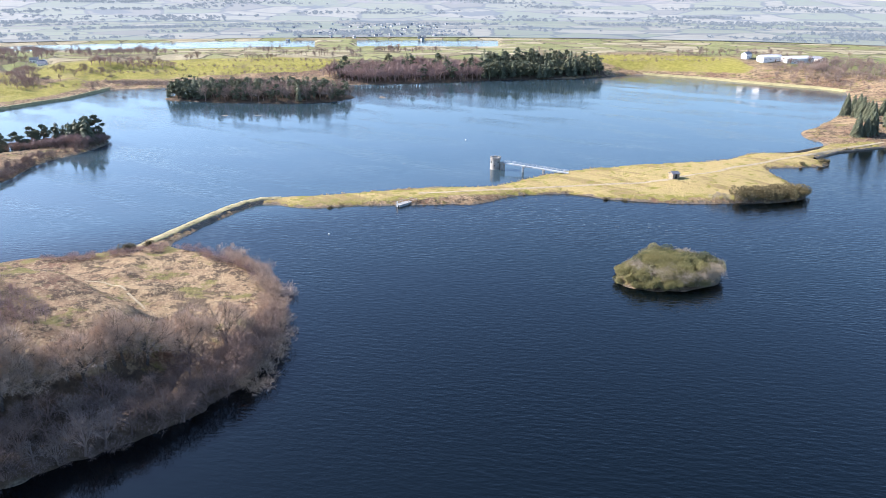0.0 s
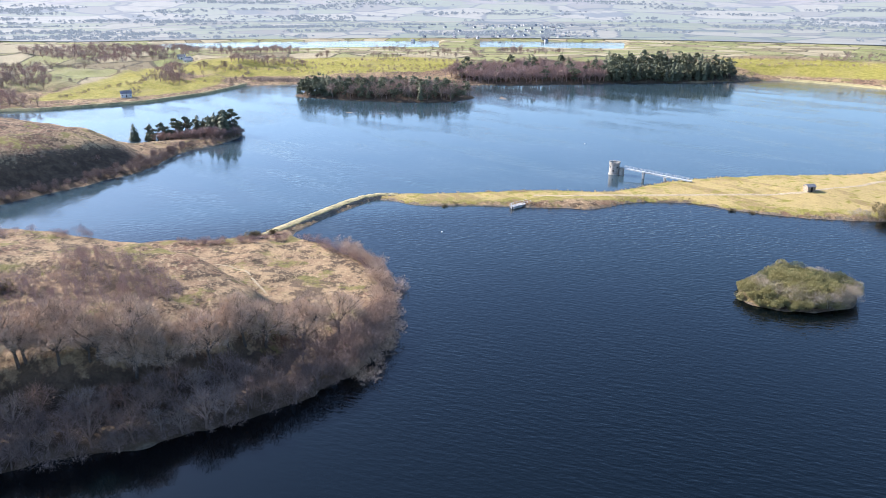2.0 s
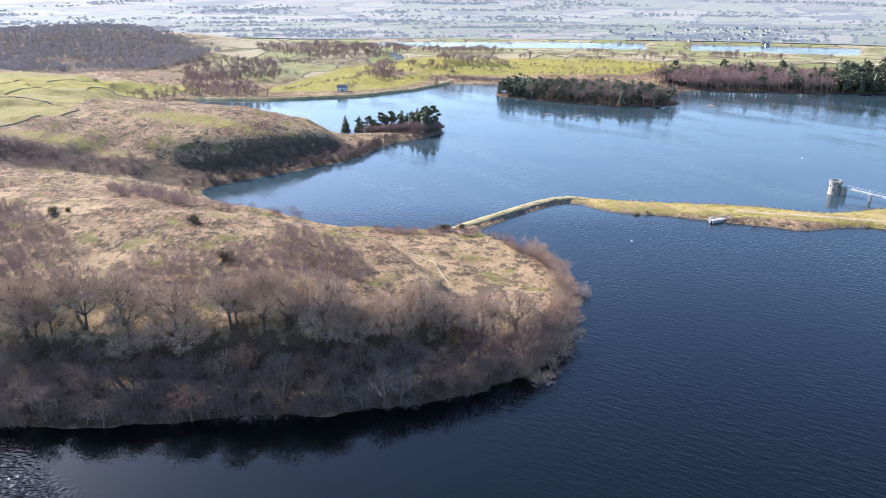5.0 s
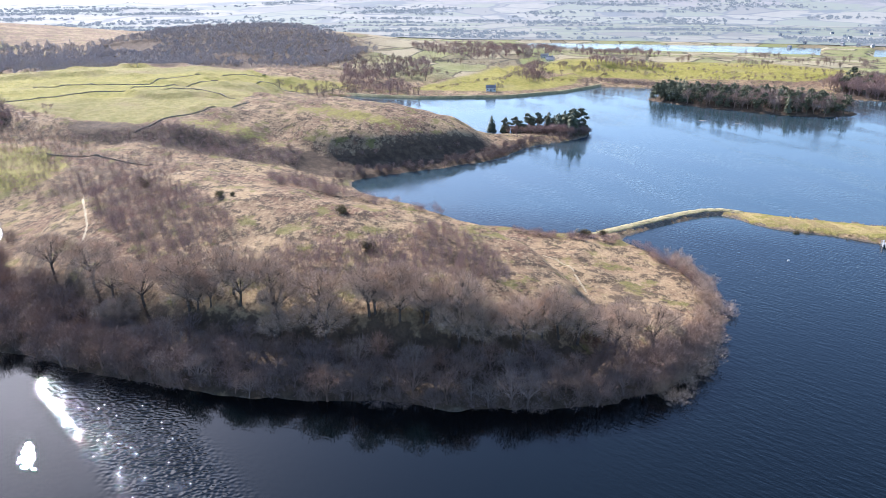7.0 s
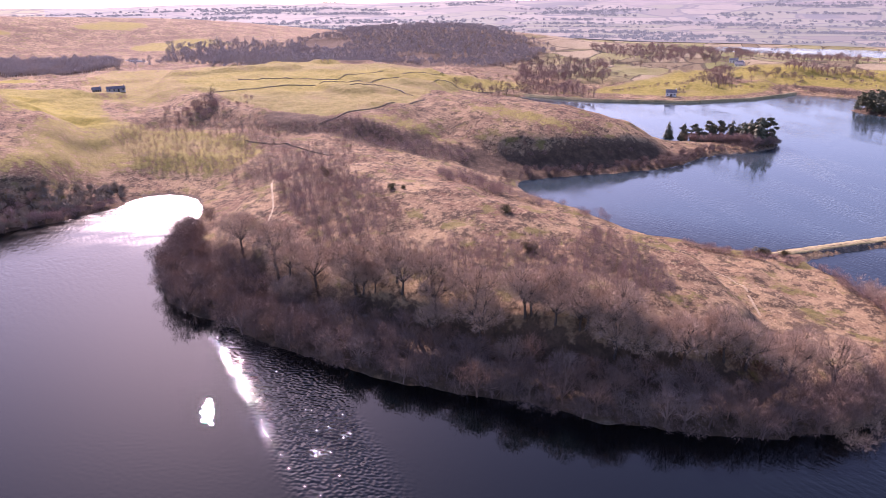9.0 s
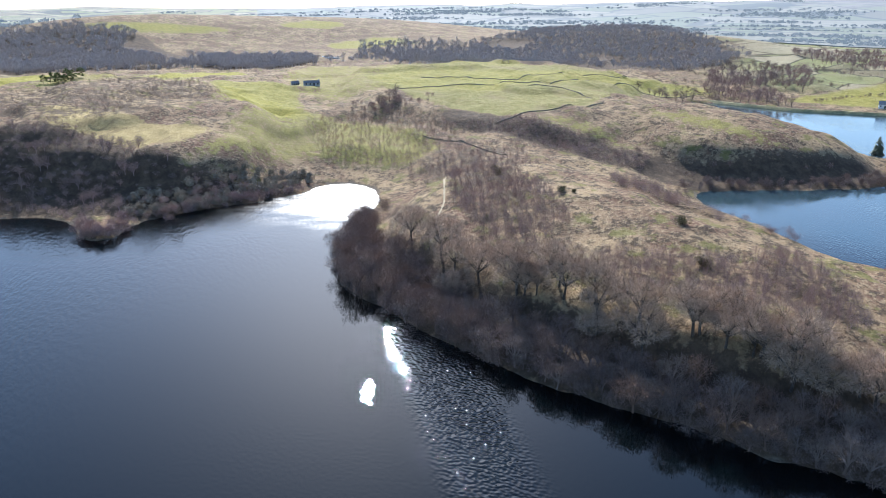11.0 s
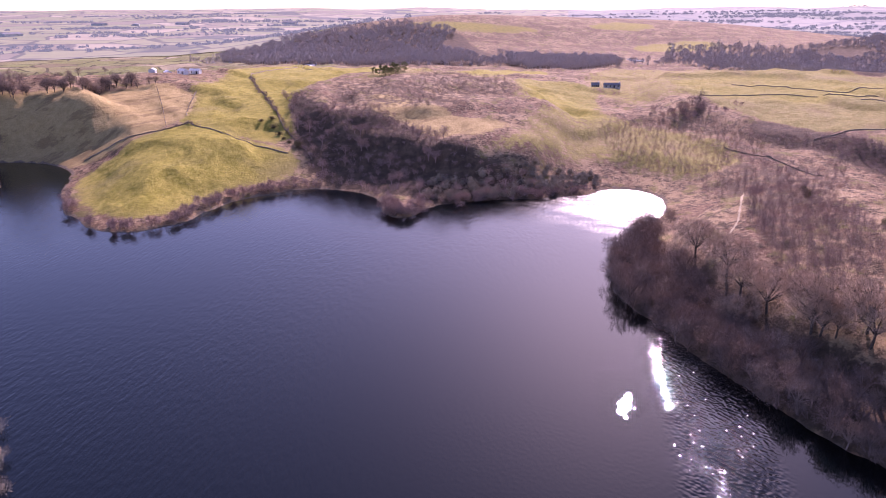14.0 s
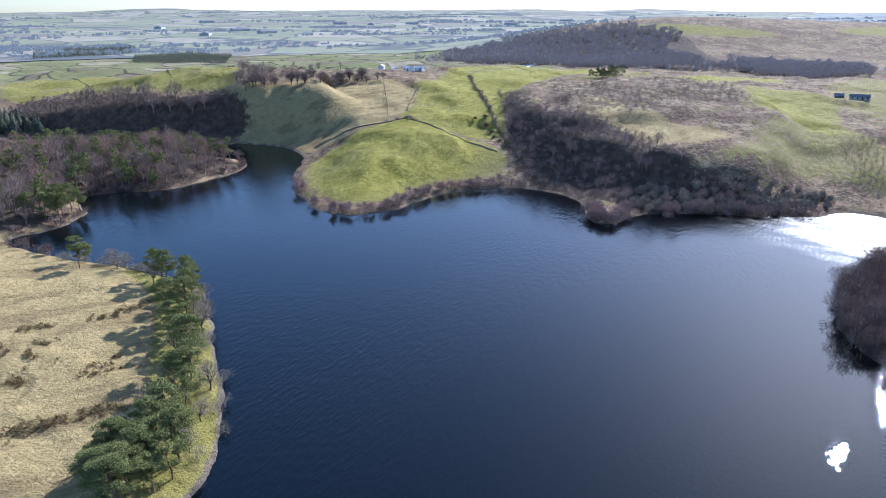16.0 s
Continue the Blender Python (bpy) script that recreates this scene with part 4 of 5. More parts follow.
stuff("inlet_bushes", placed(rng, far_bush, fringe_of([(-183, -192), (-190, -228), (-209, -218), (-230, -221), (-252, -243), (-262, -237), (-273, -213), (-315, -203), (-334, -208)], 200, 3.0), 0.5, 1.1), SHADED_TWIG, "dark leafless bushes along the inlet's shore", "bushes")
SLOPE = [(-330, -352), (-350, -344), (-383, -272), (-386, -250), (-402, -246), (-412, -262), (-405, -305), (-415, -398), (-360, -430)]
SHORE_GREEN = [(-320, 0), (-323, 18), (-331, 44), (-343, 79), (-327, 81), (-310, 45), (-303, 11), (-300, -3)]
stuff("willow_scrub", placed(rng, [leafy_bush(140 + i, 4.2, 4.0, 700, 0.2) for i in range(3)], in_ring(rng, SHORE_GREEN, 75, 3.6, dry_land(0.4)), 0.6, 1.3), LICHEN, "grey-green lichened willow scrub at the bluff's foot", "scrub")
stuff("inlet_slope_wood", placed(rng, [bare_bush(170 + i, 4.0, 4, 200, 0.1, 1.1) for i in range(3)], in_ring(rng, SLOPE, 230, 4, dry_land(1)), 0.4, 1.0), SHADED_TWIG,
      "dark leafless scrub on the shaded slope behind the inlet", "scrub")
slope_top = along([(-359, -385), (-372, -366), (-380, -345), (-386, -320), (-392, -297), (-398, -276)], 5.5, rng, 3.0)
stuff("slope_top_trees", placed(rng, [joined(bare_tree(174 + i, 10, 7, 600, 0.24, 0.5, 0.075, 1.1)) for i in range(3)], slope_top, 0.85, 1.4), TWIG, "spreading leafless trees along the top of the inlet's bank")
stuff("bank_conifers", placed(rng, [joined(spruce(177 + i, 11, 14, 10, 0.25)) for i in range(2)], in_ring(rng, [(-335, -395), (-350, -362), (-360, -376), (-368, -412), (-345, -420)], 36, 3.5, dry_land(1)), 0.7, 1.15), SPRUCE, "dark conifers at the head of the inlet")
# tree island, the north shore and the hills
conifer_protos = [joined(spruce(200 + i, 11, 10, 8, 0.27)) for i in range(2)] + [joined(scots_pine(205 + i, 10, 14, 18, 0.2, 0.26, 1.0)) for i in range(3)]
broad_protos = [joined(bare_tree(210 + i, 9, 5, 170, 0.22, 0.42, 0.24, 1.7)) for i in range(3)]
isle = in_ring(rng, smooth_ring(TREE_ISLE), 230, 5.0, dry_land(2.0))
west_half = (isle[:, 0] < -205) | (rng.random(len(isle)) < 0.45)
stuff("island_conifers", placed(rng, conifer_protos, isle[west_half], 1.0, 1.5), SPRUCE, "dark conifers on the wooded island")
stuff("island_birches", placed(rng, broad_protos, isle[~west_half], 1.0, 1.45), TWIG, "grey leafless trees on the wooded island")
NORTH = [(-130, 752), (-80, 724), (9, 746), (131, 780), (176, 803), (175, 828), (60, 812), (-60, 790)]
nw_places = in_ring(rng, NORTH, 330, 5.0, dry_land(2.5))
dark = (nw_places[:, 0] > 40) | (rng.random(len(nw_places)) < 0.15)
stuff("north_conifers", placed(rng, conifer_protos, nw_places[dark], 1.3, 2.0), SPRUCE, "dense dark conifers on the northern shore")
stuff("north_broadleaves", placed(rng, broad_protos, nw_places[~dark], 1.1, 1.75), TWIG_BROWN, "brown leafless trees on the northern shore")
clumps = [joined(bare_tree(230 + i, 8.5, 4, 90, 0.22, 0.5, 0.42, 1.9)) for i in range(4)]
fir_clumps = [joined(spruce(240 + i, 11, 7, 6, 0.3)) for i in range(3)]
HILLWOOD = [(-600, 340), (-760, 380), (-960, 480), (-1000, 640), (-900, 760), (-650, 720), (-590, 570), (-620, 480)]
stuff("hill_wood", placed(rng, clumps, in_ring(rng, HILLWOOD, 1700, 4.2, lambda x, y: waves(x, y, 90, 31, 2) > -0.6 + 0.003 * np.maximum(0, np.hypot(x + 850, y - 600) - 170)), 0.5, 1.1), HAZED_HILL_LEAF,
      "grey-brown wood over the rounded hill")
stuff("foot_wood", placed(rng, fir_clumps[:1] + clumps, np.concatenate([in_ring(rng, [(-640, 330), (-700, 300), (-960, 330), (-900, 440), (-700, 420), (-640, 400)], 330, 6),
      in_ring(rng, [(-1114, 360), (-1054, 457), (-844, 483), (-660, 390), (-785, 302), (-900, 290)], 420, 6), in_ring(rng, [(-840, 60), (-880, -260), (-960, -330), (-1010, -200), (-960, 60), (-900, 330), (-860, 300)], 260, 7)]), 0.6, 1.2), HAZED_HILL_LEAF,
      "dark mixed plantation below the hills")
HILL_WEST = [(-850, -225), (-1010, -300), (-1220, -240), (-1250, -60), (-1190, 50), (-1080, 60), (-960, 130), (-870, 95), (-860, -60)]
stuff("western_hill_wood", placed(rng, clumps, np.concatenate([in_ring(rng, HILL_WEST, 1500, 4.5, lambda x, y: waves(x, y, 110, 33, 2) > -0.45), in_ring(rng, [(-780, 110), (-800, 210), (-960, 240), (-1000, 120), (-900, 90)], 420, 5)]), 0.7, 1.4), HAZED_HILL_LEAF,
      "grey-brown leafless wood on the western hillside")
FIELD_WOODS = [([(-560, 560), (-487, 539), (-400, 500), (-380, 480), (-427, 472), (-489, 478)], 90), ([(-540, 607), (-530, 660), (-460, 585), (-455, 545)], 50), ([(-640, 762), (-630, 846), (-538, 828), (-496, 755), (-540, 718)], 120),
               ([(-640, 894), (-544, 980), (-445, 831), (-485, 775), (-528, 745)], 170), ([(-436, 715), (-412, 724), (-365, 645), (-380, 630)], 40), ([(-450, 866), (-381, 920), (-315, 880), (-430, 848)], 60), ([(-378, 775), (-300, 788), (-285, 774), (-367, 754)], 46)]
stuff("field_woods", placed(rng, [joined(bare_tree(256 + i, 9, 5, 130, 0.24, 0.46, 0.2, 1.6)) for i in range(4)], np.concatenate([in_ring(rng, r, n, 4.5, dry_land(4)) for r, n in FIELD_WOODS]), 0.6, 1.15), TWIG_BROWN, "purple-brown leafless copses between the northern fields")
# hedges and lone trees of the northern and western fields
hedge_lines = [[(-361, 724), (-273, 767)], [(-347, 773), (-297, 784), (-243, 787)], [(-211, 760), (-120, 783)], [(-362, 650), (-327, 692), (-270, 708), (-180, 722)],
               [(-125, 825), (10, 840), (140, 850)], [(-371, 566), (-413, 665), (-435, 719)], [(-416, 534), (-410, 586), (-391, 628)], [(-466, 470), (-500, 480), (-560, 470)],
               [(148, 885), (250, 883), (344, 861), (446, 862)], [(-479, 782), (-444, 774), (-411, 769)], [(-530, 500), (-480, 560), (-450, 620)], [(-315, 690), (-180, 720), (-82, 728)], [(-310, 697), (-180, 727), (-82, 735)], [(-322, 650), (-335, 690), (-330, 720)],
               [(-300, 742), (-210, 752), (-150, 748)], [(-250, 812), (-150, 822), (-90, 815)], [(-240, 775), (-170, 790), (-110, 802)], [(-420, 745), (-380, 735), (-330, 745)], [(60, 850), (150, 862), (240, 850), (320, 842)],
               [(-620, 560), (-540, 540), (-480, 530)], [(-560, 700), (-500, 690), (-450, 720)]]
spots = np.concatenate([along(h, 4.5, rng, 2.0) for h in hedge_lines])
stuff("field_hedges", placed(rng, [bare_bush(250 + i, 3.6, 4, 70, 0.2, 1.0) for i in range(3)], spots, 0.6, 1.2), TWIG, "dark unkempt hedges between the northern fields", "hedges")
groves = [((-470, 790), 40, 26, 26), ((-280, 825), 20, 10, 8), ((-215, 836), 30, 8, 14), ((-385, 668), 22, 14, 16), ((-495, 560), 60, 50, 70), ((-375, 640), 18, 20, 10), ((-370, 730), 40, 18, 22),
          ((390, 745), 50, 55, 120), ((440, 800), 70, 30, 70), ((330, 880), 90, 16, 40), ((-480, 440), 20, 30, 22), ((-560, 640), 60, 60, 60), ((-150, 885), 60, 14, 26), ((-425, 156), 12, 9, 8), ((-620, -330), 40, 30, 26), ((-520, -330), 30, 16, 18)]
spots = np.concatenate([np.array(c) + rng.normal(0, 0.42, (int(n * 0.95), 2)) * (sx, sy) for c, sx, sy, n in groves])
belt_a, belt_r = np.radians(rng.uniform(-8, 33, 420)), rng.normal(1040, 30, 420)
belt = np.stack([-belt_r * np.sin(belt_a), belt_r * np.cos(belt_a)], 1)[waves(-belt_r * np.sin(belt_a), belt_r * np.cos(belt_a), 90, 61, 2) > -0.1]
east_a, east_r = np.radians(rng.uniform(-38, -24, 260)), rng.normal(880, 45, 260)
spots = np.concatenate([spots, belt, np.stack([-east_r * np.sin(east_a), east_r * np.cos(east_a)], 1)])
spots = spots[shore(spots[:, 0], spots[:, 1]) > 4]
stuff("field_groves", placed(rng, [joined(bare_tree(260 + i, 10, 4, 100, 0.25, 0.4, 0.26, 1.9)) for i in range(3)], spots, 0.45, 1.0), TWIG, "grey-brown leafless groves round the northern fields")
GULLY = [(-380, 168), (-340, 188), (-290, 202), (-262, 224), (-275, 240), (-305, 222), (-345, 205)]
stuff("gully_scrub", placed(rng, [bare_bush(270 + i, 3.0, 4, 110, 0.1) for i in range(3)], in_ring(rng, GULLY, 220, 2.2), 0.4, 1.2), TWIG_BROWN, "dark scrub in the gully below the field", "scrub")
pasture_edge = along([(-181, -200), (-181, -160), (-176, -133), (-150, -112), (-125, -93), (-98, -76), (-75, -75)], 3.0, rng, 1.4)
stuff("pasture_bushes", placed(rng, bush_protos, np.concatenate([pasture_edge[::4], fringe_of([(-183, -192), (-180, -151), (-178, -131), (-144, -106), (-116, -84), (-97, -73)], 110, 2.6)]), 0.35, 0.9), LICHEN, "grey leafless bushes along the pasture's shore", "bushes")
wall_scrub = np.concatenate([along(w, 0.7, rng, 0.6) for w in ([(-530, -134), (-455, -106), (-393, -84), (-368, -69), (-352, -61)], [(-385, -145), (-376, -124)])])
stuff("wall_scrub", placed(rng, [bare_bush(278 + i, 1.5, 3, 60, 0.07, 0.6) for i in range(3)], wall_scrub, 0.5, 1.3), TWIG, "dark scrub and rushes along the field wall", "scrub")
stuff("moor_thicket", placed(rng, far_bush, np.array([-423, 155]) + rng.normal(0, 1, (60, 2)) * (8, 11), 0.4, 1.1), TWIG_BROWN, "brown leafless thicket round the moor's clump of trees", "scrub")
# rushes in the wet hollows of the pasture
hollows = [[(-105, -134), (-114, -124), (-123, -111)], [(-90, -118), (-99, -110), (-107, -102)], [(-116, -146), (-120, -129), (-127, -117)], [(-126, -156), (-144, -137), (-158, -134)]]
hollows += [[(-120, -150), (-124, -144), (-126, -133), (-128, -123)], [(-106, -135), (-112, -132), (-118, -124), (-124, -118)], [(-91, -119), (-96, -115), (-101, -111), (-107, -105)]]
tufts = np.concatenate([along(h, 0.22, rng, 1.0) for h in hollows])
tufts = tufts[waves(tufts[:, 0], tufts[:, 1], 7, 41, 2) > -0.1]
stuff("rushes", placed(rng, [bare_bush(275 + i, 0.8, 3, 40, 0.07, 0.6) for i in range(4)], tufts, 0.5, 1.3), DRY_DARK, "tufts of brown rushes in the wet hollows of the pasture", "rushes")
# plantations on the plain
PLAIN_WOODS = [[(-850, -870), (-916, -839), (-984, -811), (-1127, -915), (-1119, -995), (-933, -952)], [(-797, -655), (-826, -535), (-988, -628), (-1016, -729), (-915, -746)]]
for ring in PLAIN_WOODS:
    stuff("conifer_plantation", placed(rng, fir_clumps, in_ring(rng, ring, 900, 4.5), 0.4, 0.6), SPRUCE, "dark conifer plantation on the plain")
BELT = [(-417, -245), (-430, -240), (-455, -262), (-452, -278), (-425, -270)]
stuff("shelterbelt", placed(rng, [joined(bare_tree(276 + i, 9, 5, 300, 0.26, 0.4, 0.1, 1.4)) for i in range(3)], in_ring(rng, BELT, 26, 4), 0.6, 1.0), TWIG, "leafless shelterbelt at the edge of the tan field")
# far woods and hedgerows in the haze
fy, fr = [], []
for _ in range(70):
    y0 = rng.uniform(-38, 146)
    r0 = rng.uniform(1.0, 1.0) * math.exp(rng.uniform(math.log(float(backdrop_start(y0)) + 60), math.log(4300)))
    n = rng.integers(5, 15)
    run = rng.uniform(-1, 1)
    fy.append(y0 + np.linspace(0, 1, n) * n * 9 / r0 * 57.3 * math.sqrt(1 - run * run * 0.8) + rng.normal(0, 0.1, n))
    fr.append(r0 + np.linspace(0, 1, n) * n * 9 * run + rng.normal(0, 8, n))
for _ in range(190):
    y0 = rng.uniform(-38, 146)
    r0 = math.exp(rng.uniform(math.log(float(backdrop_start(y0)) + 30), math.log(3300)))
    n = rng.integers(20, 70)
    fy.append(y0 + rng.normal(0, 1, n) * rng.uniform(35, 110) / r0 * 57.3)
    fr.append(r0 + rng.normal(0, rng.uniform(8, 26), n))
fy, fr = np.radians(np.concatenate(fy)), np.concatenate(fr)
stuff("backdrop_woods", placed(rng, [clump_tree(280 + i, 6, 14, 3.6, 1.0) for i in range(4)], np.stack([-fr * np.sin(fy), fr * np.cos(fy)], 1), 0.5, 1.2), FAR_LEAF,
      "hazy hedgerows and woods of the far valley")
SPIT_WOOD = [(-306, 378), (-285, 377), (-262, 386), (-240, 393), (-206, 402), (-203, 425), (-210, 434), (-228, 421), (-254, 404), (-285, 388)]
stuff("spit_undergrowth", placed(rng, far_bush, in_ring(rng, SPIT_WOOD, 230, 2.2, dry_land(0.2)), 0.6, 1.3), SHADED_TWIG, "dark undergrowth beneath the conifers on the point", "bushes")
stuff("spit_broadleaves", placed(rng, [joined(bare_tree(295 + i, 7.5, 5, 260, 0.25, 0.42, 0.13, 1.3)) for i in range(3)], in_ring(rng, SPIT_WOOD + [(-262, 385)], 70, 2.8, dry_land(0.5)), 0.6, 1.05), TWIG_BROWN,
      "brown leafless trees among the conifers on the point")
edges = [[(-57, 285), (-40, 289), (-21, 292), (4, 292), (16, 290), (30, 308), (56, 311), (78, 297), (122, 294), (152, 296), (166, 308), (167, 340), (168, 362), (184, 363), (206, 367)],
         [(-54, 303), (-9, 317), (25, 320), (37, 331), (62, 351), (94, 364), (157, 378), (184, 398)], [(-97, 246), (-88, 272), (-81, 288)], [(228, 404), (262, 415)], [(234, 440), (261, 486), (300, 535)]]
fringe = np.concatenate([along(e, 1.1, rng, 0.8) for e in edges])
fringe = fringe[shore(fringe[:, 0], fringe[:, 1]) > 0]
stuff("reed_fringe", placed(rng, [bare_bush(290 + i, 0.6, 3, 30, 0.09, 0.45) for i in range(4)], fringe, 0.5, 1.4), DRY, "dry straw-coloured reeds along the causeway's edges", "reeds")

# ---- things ----


def thing(name, x, y, label, category, group="", turn=0.0, sink=0.0, z=None):
    ob = new(name)
    ob.matrix_basis = pose(x, y, (float(height(np.array([x]), np.array([y]))[0]) if z is None else z) - sink, 0, 0, turn)
    return tagged(ob, label, category, group)


def box(bm, x0, x1, y0, y1, z0, z1):
    v = [bm.verts.new((x, y, z)) for z in (z0, z1) for x, y in ((x0, y0), (x1, y0), (x1, y1), (x0, y1))]
    for f in ((3, 2, 1, 0), (4, 5, 6, 7), (0, 1, 5, 4), (1, 2, 6, 5), (2, 3, 7, 6), (3, 0, 4, 7)):
        bm.faces.new([v[i] for i in f])


def drum(bm, rings, sides=20, cap=True, turn=0.0):
    """A turned form from (radius, z) rings."""
    loops = [[bm.verts.new((r * math.cos(turn + i * 2 * math.pi / sides), r * math.sin(turn + i * 2 * math.pi / sides), z)) for i in range(sides)] for r, z in rings]
    for a, b in zip(loops, loops[1:]):
        for i in range(sides):
            bm.faces.new((a[i], a[(i + 1) % sides], b[(i + 1) % sides], b[i]))
    if cap:
        bm.faces.new(loops[-1])
        bm.faces.new(loops[0][::-1])


def bm_mesh(name, build, mat, bevel=0.0):
    bm = bmesh.new()
    build(bm)
    if bevel:
        bmesh.ops.bevel(bm, geom=bm.edges[:], offset=bevel, segments=1, affect="EDGES")
    me = bpy.data.meshes.new(name)
    bm.to_mesh(me)
    bm.free()
    me.materials.append(mat)
    return me


def boxes(name, mat, rows, bevel=0.0):
    return bm_mesh(name, lambda bm: [box(bm, *r) for r in rows], mat, bevel)


def grown(name, wood, crown, wood_mat, crown_mat, label, category):
    """A tree as a thing with trunk and crown, to be copied."""
    ob = new(name)
    tagged(ob, label, category)
    part("trunk", mesh_from("trunk", *wood, wood_mat), ob)
    part("crown", mesh_from("crown", *crown, crown_mat, False), ob)
    return ob


def plant(protos, places, rng, low, high, group, sink=0.1, label=""):
    """Stands the grown trees at the places; the first ones are the grown trees themselves."""
    z = height(places[:, 0], places[:, 1])
    for i, ((x, y), zz) in enumerate(zip(places, z)):
        s = rng.uniform(low, high)
        m = pose(x, y, zz - sink, 0, 0, rng.uniform(0, 360)) @ Matrix.Diagonal((s, s, s * rng.uniform(0.92, 1.08), 1))
        src = protos[i % len(protos)]
        ob = src if i < len(protos) else copy_thing(src, m)
        ob.matrix_basis = m
        tagged(ob, label, group=group)


rng = np.random.default_rng(9)
# tall leafless trees on the headland
oaks = [grown("bare_tree", *bare_tree(300 + i, 11.5, 9, 4600, 0.26, 0.62, 0.06, 1.0), BARK, OAK_TWIG, "leafless grey-brown tree with a domed crown on the headland", "tree") for i in range(5)]
plant(oaks, np.array([(-186, 84), (-166, 87), (-153, 92), (-151, 93), (-148, 95), (-141, 99), (-130, 102), (-115, 104), (-109, 113), (-108, 114), (-97, 119), (-96, 120), (-79, 130), (-74, 136), (-71, 139),
      (-68, 143), (-64, 153), (-167, 80), (-91, 124), (-86, 127), (-121, 107), (-176, 84), (-205, 82), (-126, 98), (-60, 148), (-54, 158), (-102, 116), (-83, 124), (-88, 121), (-134, 104), (-145, 100), (-158, 94), (-76, 131), (-104, 121)], float), rng, 0.85, 1.3, "headland trees")
field_trees = [grown("bare_tree", *bare_tree(310 + i, 9.0, 7, 1300, 0.2, 0.5, 0.065, 1.1), BARK, TWIG, "leafless tree in the row at the tan field's edge", "tree") for i in range(3)]
row = along([(-412, -256), (-424, -245), (-429, -229), (-438, -215), (-468, -213), (-479, -200), (-484, -188)], 2.6, rng, 2.2)
plant(field_trees, row, rng, 0.6, 1.1, "field edge trees")
shore_trees = [grown("bare_tree", *bare_tree(315 + i, 7.5, 6, 900, 0.25, 0.42, 0.045, 1.1), BARK, PALE_TWIG, "pale leafless tree among the pines of the shore", "tree") for i in range(3)]
plant(shore_trees, np.array([(-178, -160), (-179, -149), (-170, -143), (-163, -121), (-146, -109), (-131, -107), (-124, -93), (-108, -84), (-98, -80), (-182, -169), (-176, -136), (-153, -113), (-112, -92), (-116, -97), (-104, -93), (-108, -96), (-100, -83), (-120, -90), (-96, -93), (-177, -163)], float), rng, 0.65, 1.1, "shore trees")
# pines along the pasture's shore
pines = [grown("scots_pine", *scots_pine(320 + i, 10.5, 26, 420, 0.36 + 0.06 * (i % 3), 0.32, 0.17), PINE_BARK, NEEDLE, "tall green pine with a bare reddish stem", "pine tree") for i in range(5)]
plant(pines, np.array([(-174, -146), (-172, -139), (-172, -132), (-166, -126), (-160, -125), (-154, -118), (-149, -117), (-143, -112), (-137, -109), (-134, -105), (-128, -101), (-121, -96), (-118, -94), (-112, -91),
      (-92, -82), (-88, -83), (-86, -79), (-89, -86), (-83, -85), (-82, -80), (-94, -86), (-180, -181), (-213, -238), (-219, -226), (-228, -228), (-223, -231), (-101, -85), (-150, -122), (-140, -116), (-90, -78), (-95, -80), (-85, -88), (-80, -84), (-88, -90), (-93, -90), (-98, -88), (-104, -88), (-78, -79), (-226, -235), (-220, -225), (-214, -236), (-229, -224), (-174, -175), (-169, -140)], float), rng, 0.8, 1.2, "shore pines")
moor_pines = [grown("scots_pine", *scots_pine(330 + i, 8, 24, 90, 0.12, 0.36, 0.4), PINE_BARK, NEEDLE, "green pine in a clump on the moor", "pine tree") for i in range(3)]
plant(moor_pines, np.array([(-504, -41), (-506, -37), (-506, -33), (-508, -29), (-510, -24), (-513, -20), (-511, -33), (-507, -26), (-512, -28)], float), rng, 0.6, 0.95, "moor pines")
# conifers on the pine headland and by the eastern dam
firs = [grown("conifer", *spruce(340 + i, 12, 15, 10, 0.34), BARK, SPRUCE, "dark green conifer by the water", "conifer") for i in range(2)]
firs += [grown("conifer", *scots_pine(350 + i, 11, 22, 60, 0.12, 0.30, 0.75), PINE_BARK, SPRUCE, "dark green conifer by the water", "conifer") for i in range(4)]
plant(firs, np.array([(-262, 396), (-256, 404), (-250, 408), (-244, 412), (-238, 415), (-234, 420), (-230, 424), (-227, 427), (-222, 424), (-219, 428), (-215, 420), (-213, 427), (-212, 416), (-218, 416), (-224, 417), (-209, 422), (-217, 422), (-221, 420), (-227, 421), (-231, 418), (-236, 411), (-241, 407), (-247, 404), (-214, 413), (-210, 412), (-220, 412), (-253, 399)], float), rng, 0.95, 1.4, "headland conifers")
spruces = [grown("spruce_tree", *spruce(360 + i, 14, 24, 16, 0.27, 0.5), BARK, SPRUCE, "broad dark green spruce near the dam", "spruce tree") for i in range(3)]
plant(spruces, np.array([(300, 528), (308, 524), (296, 500), (291, 486), (285, 472), (280, 460), (286, 452), (292, 462), (300, 476), (258, 437), (263, 436), (268, 440), (312, 540), (300, 512), (310, 500), (298, 446), (304, 458)], float), rng, 0.85, 1.4, "spruces by the dam")
# the round island
olive = [grown("evergreen_bush", prisms(np.array([[0, 0, -0.3]]), np.array([[0, 0, 2.0]]), [0.2], [0.1]), leafy_bush(380 + i, 7.4, 7.4, 2900, 0.25), BARK, OLIVE, "rounded olive-green evergreen bush on the small island", "bush") for i in range(4)]
ring = in_ring(rng, [(56, 206), (62, 200), (80, 200), (88, 209), (88, 217), (77, 223), (60, 216)], 30, 3.6)
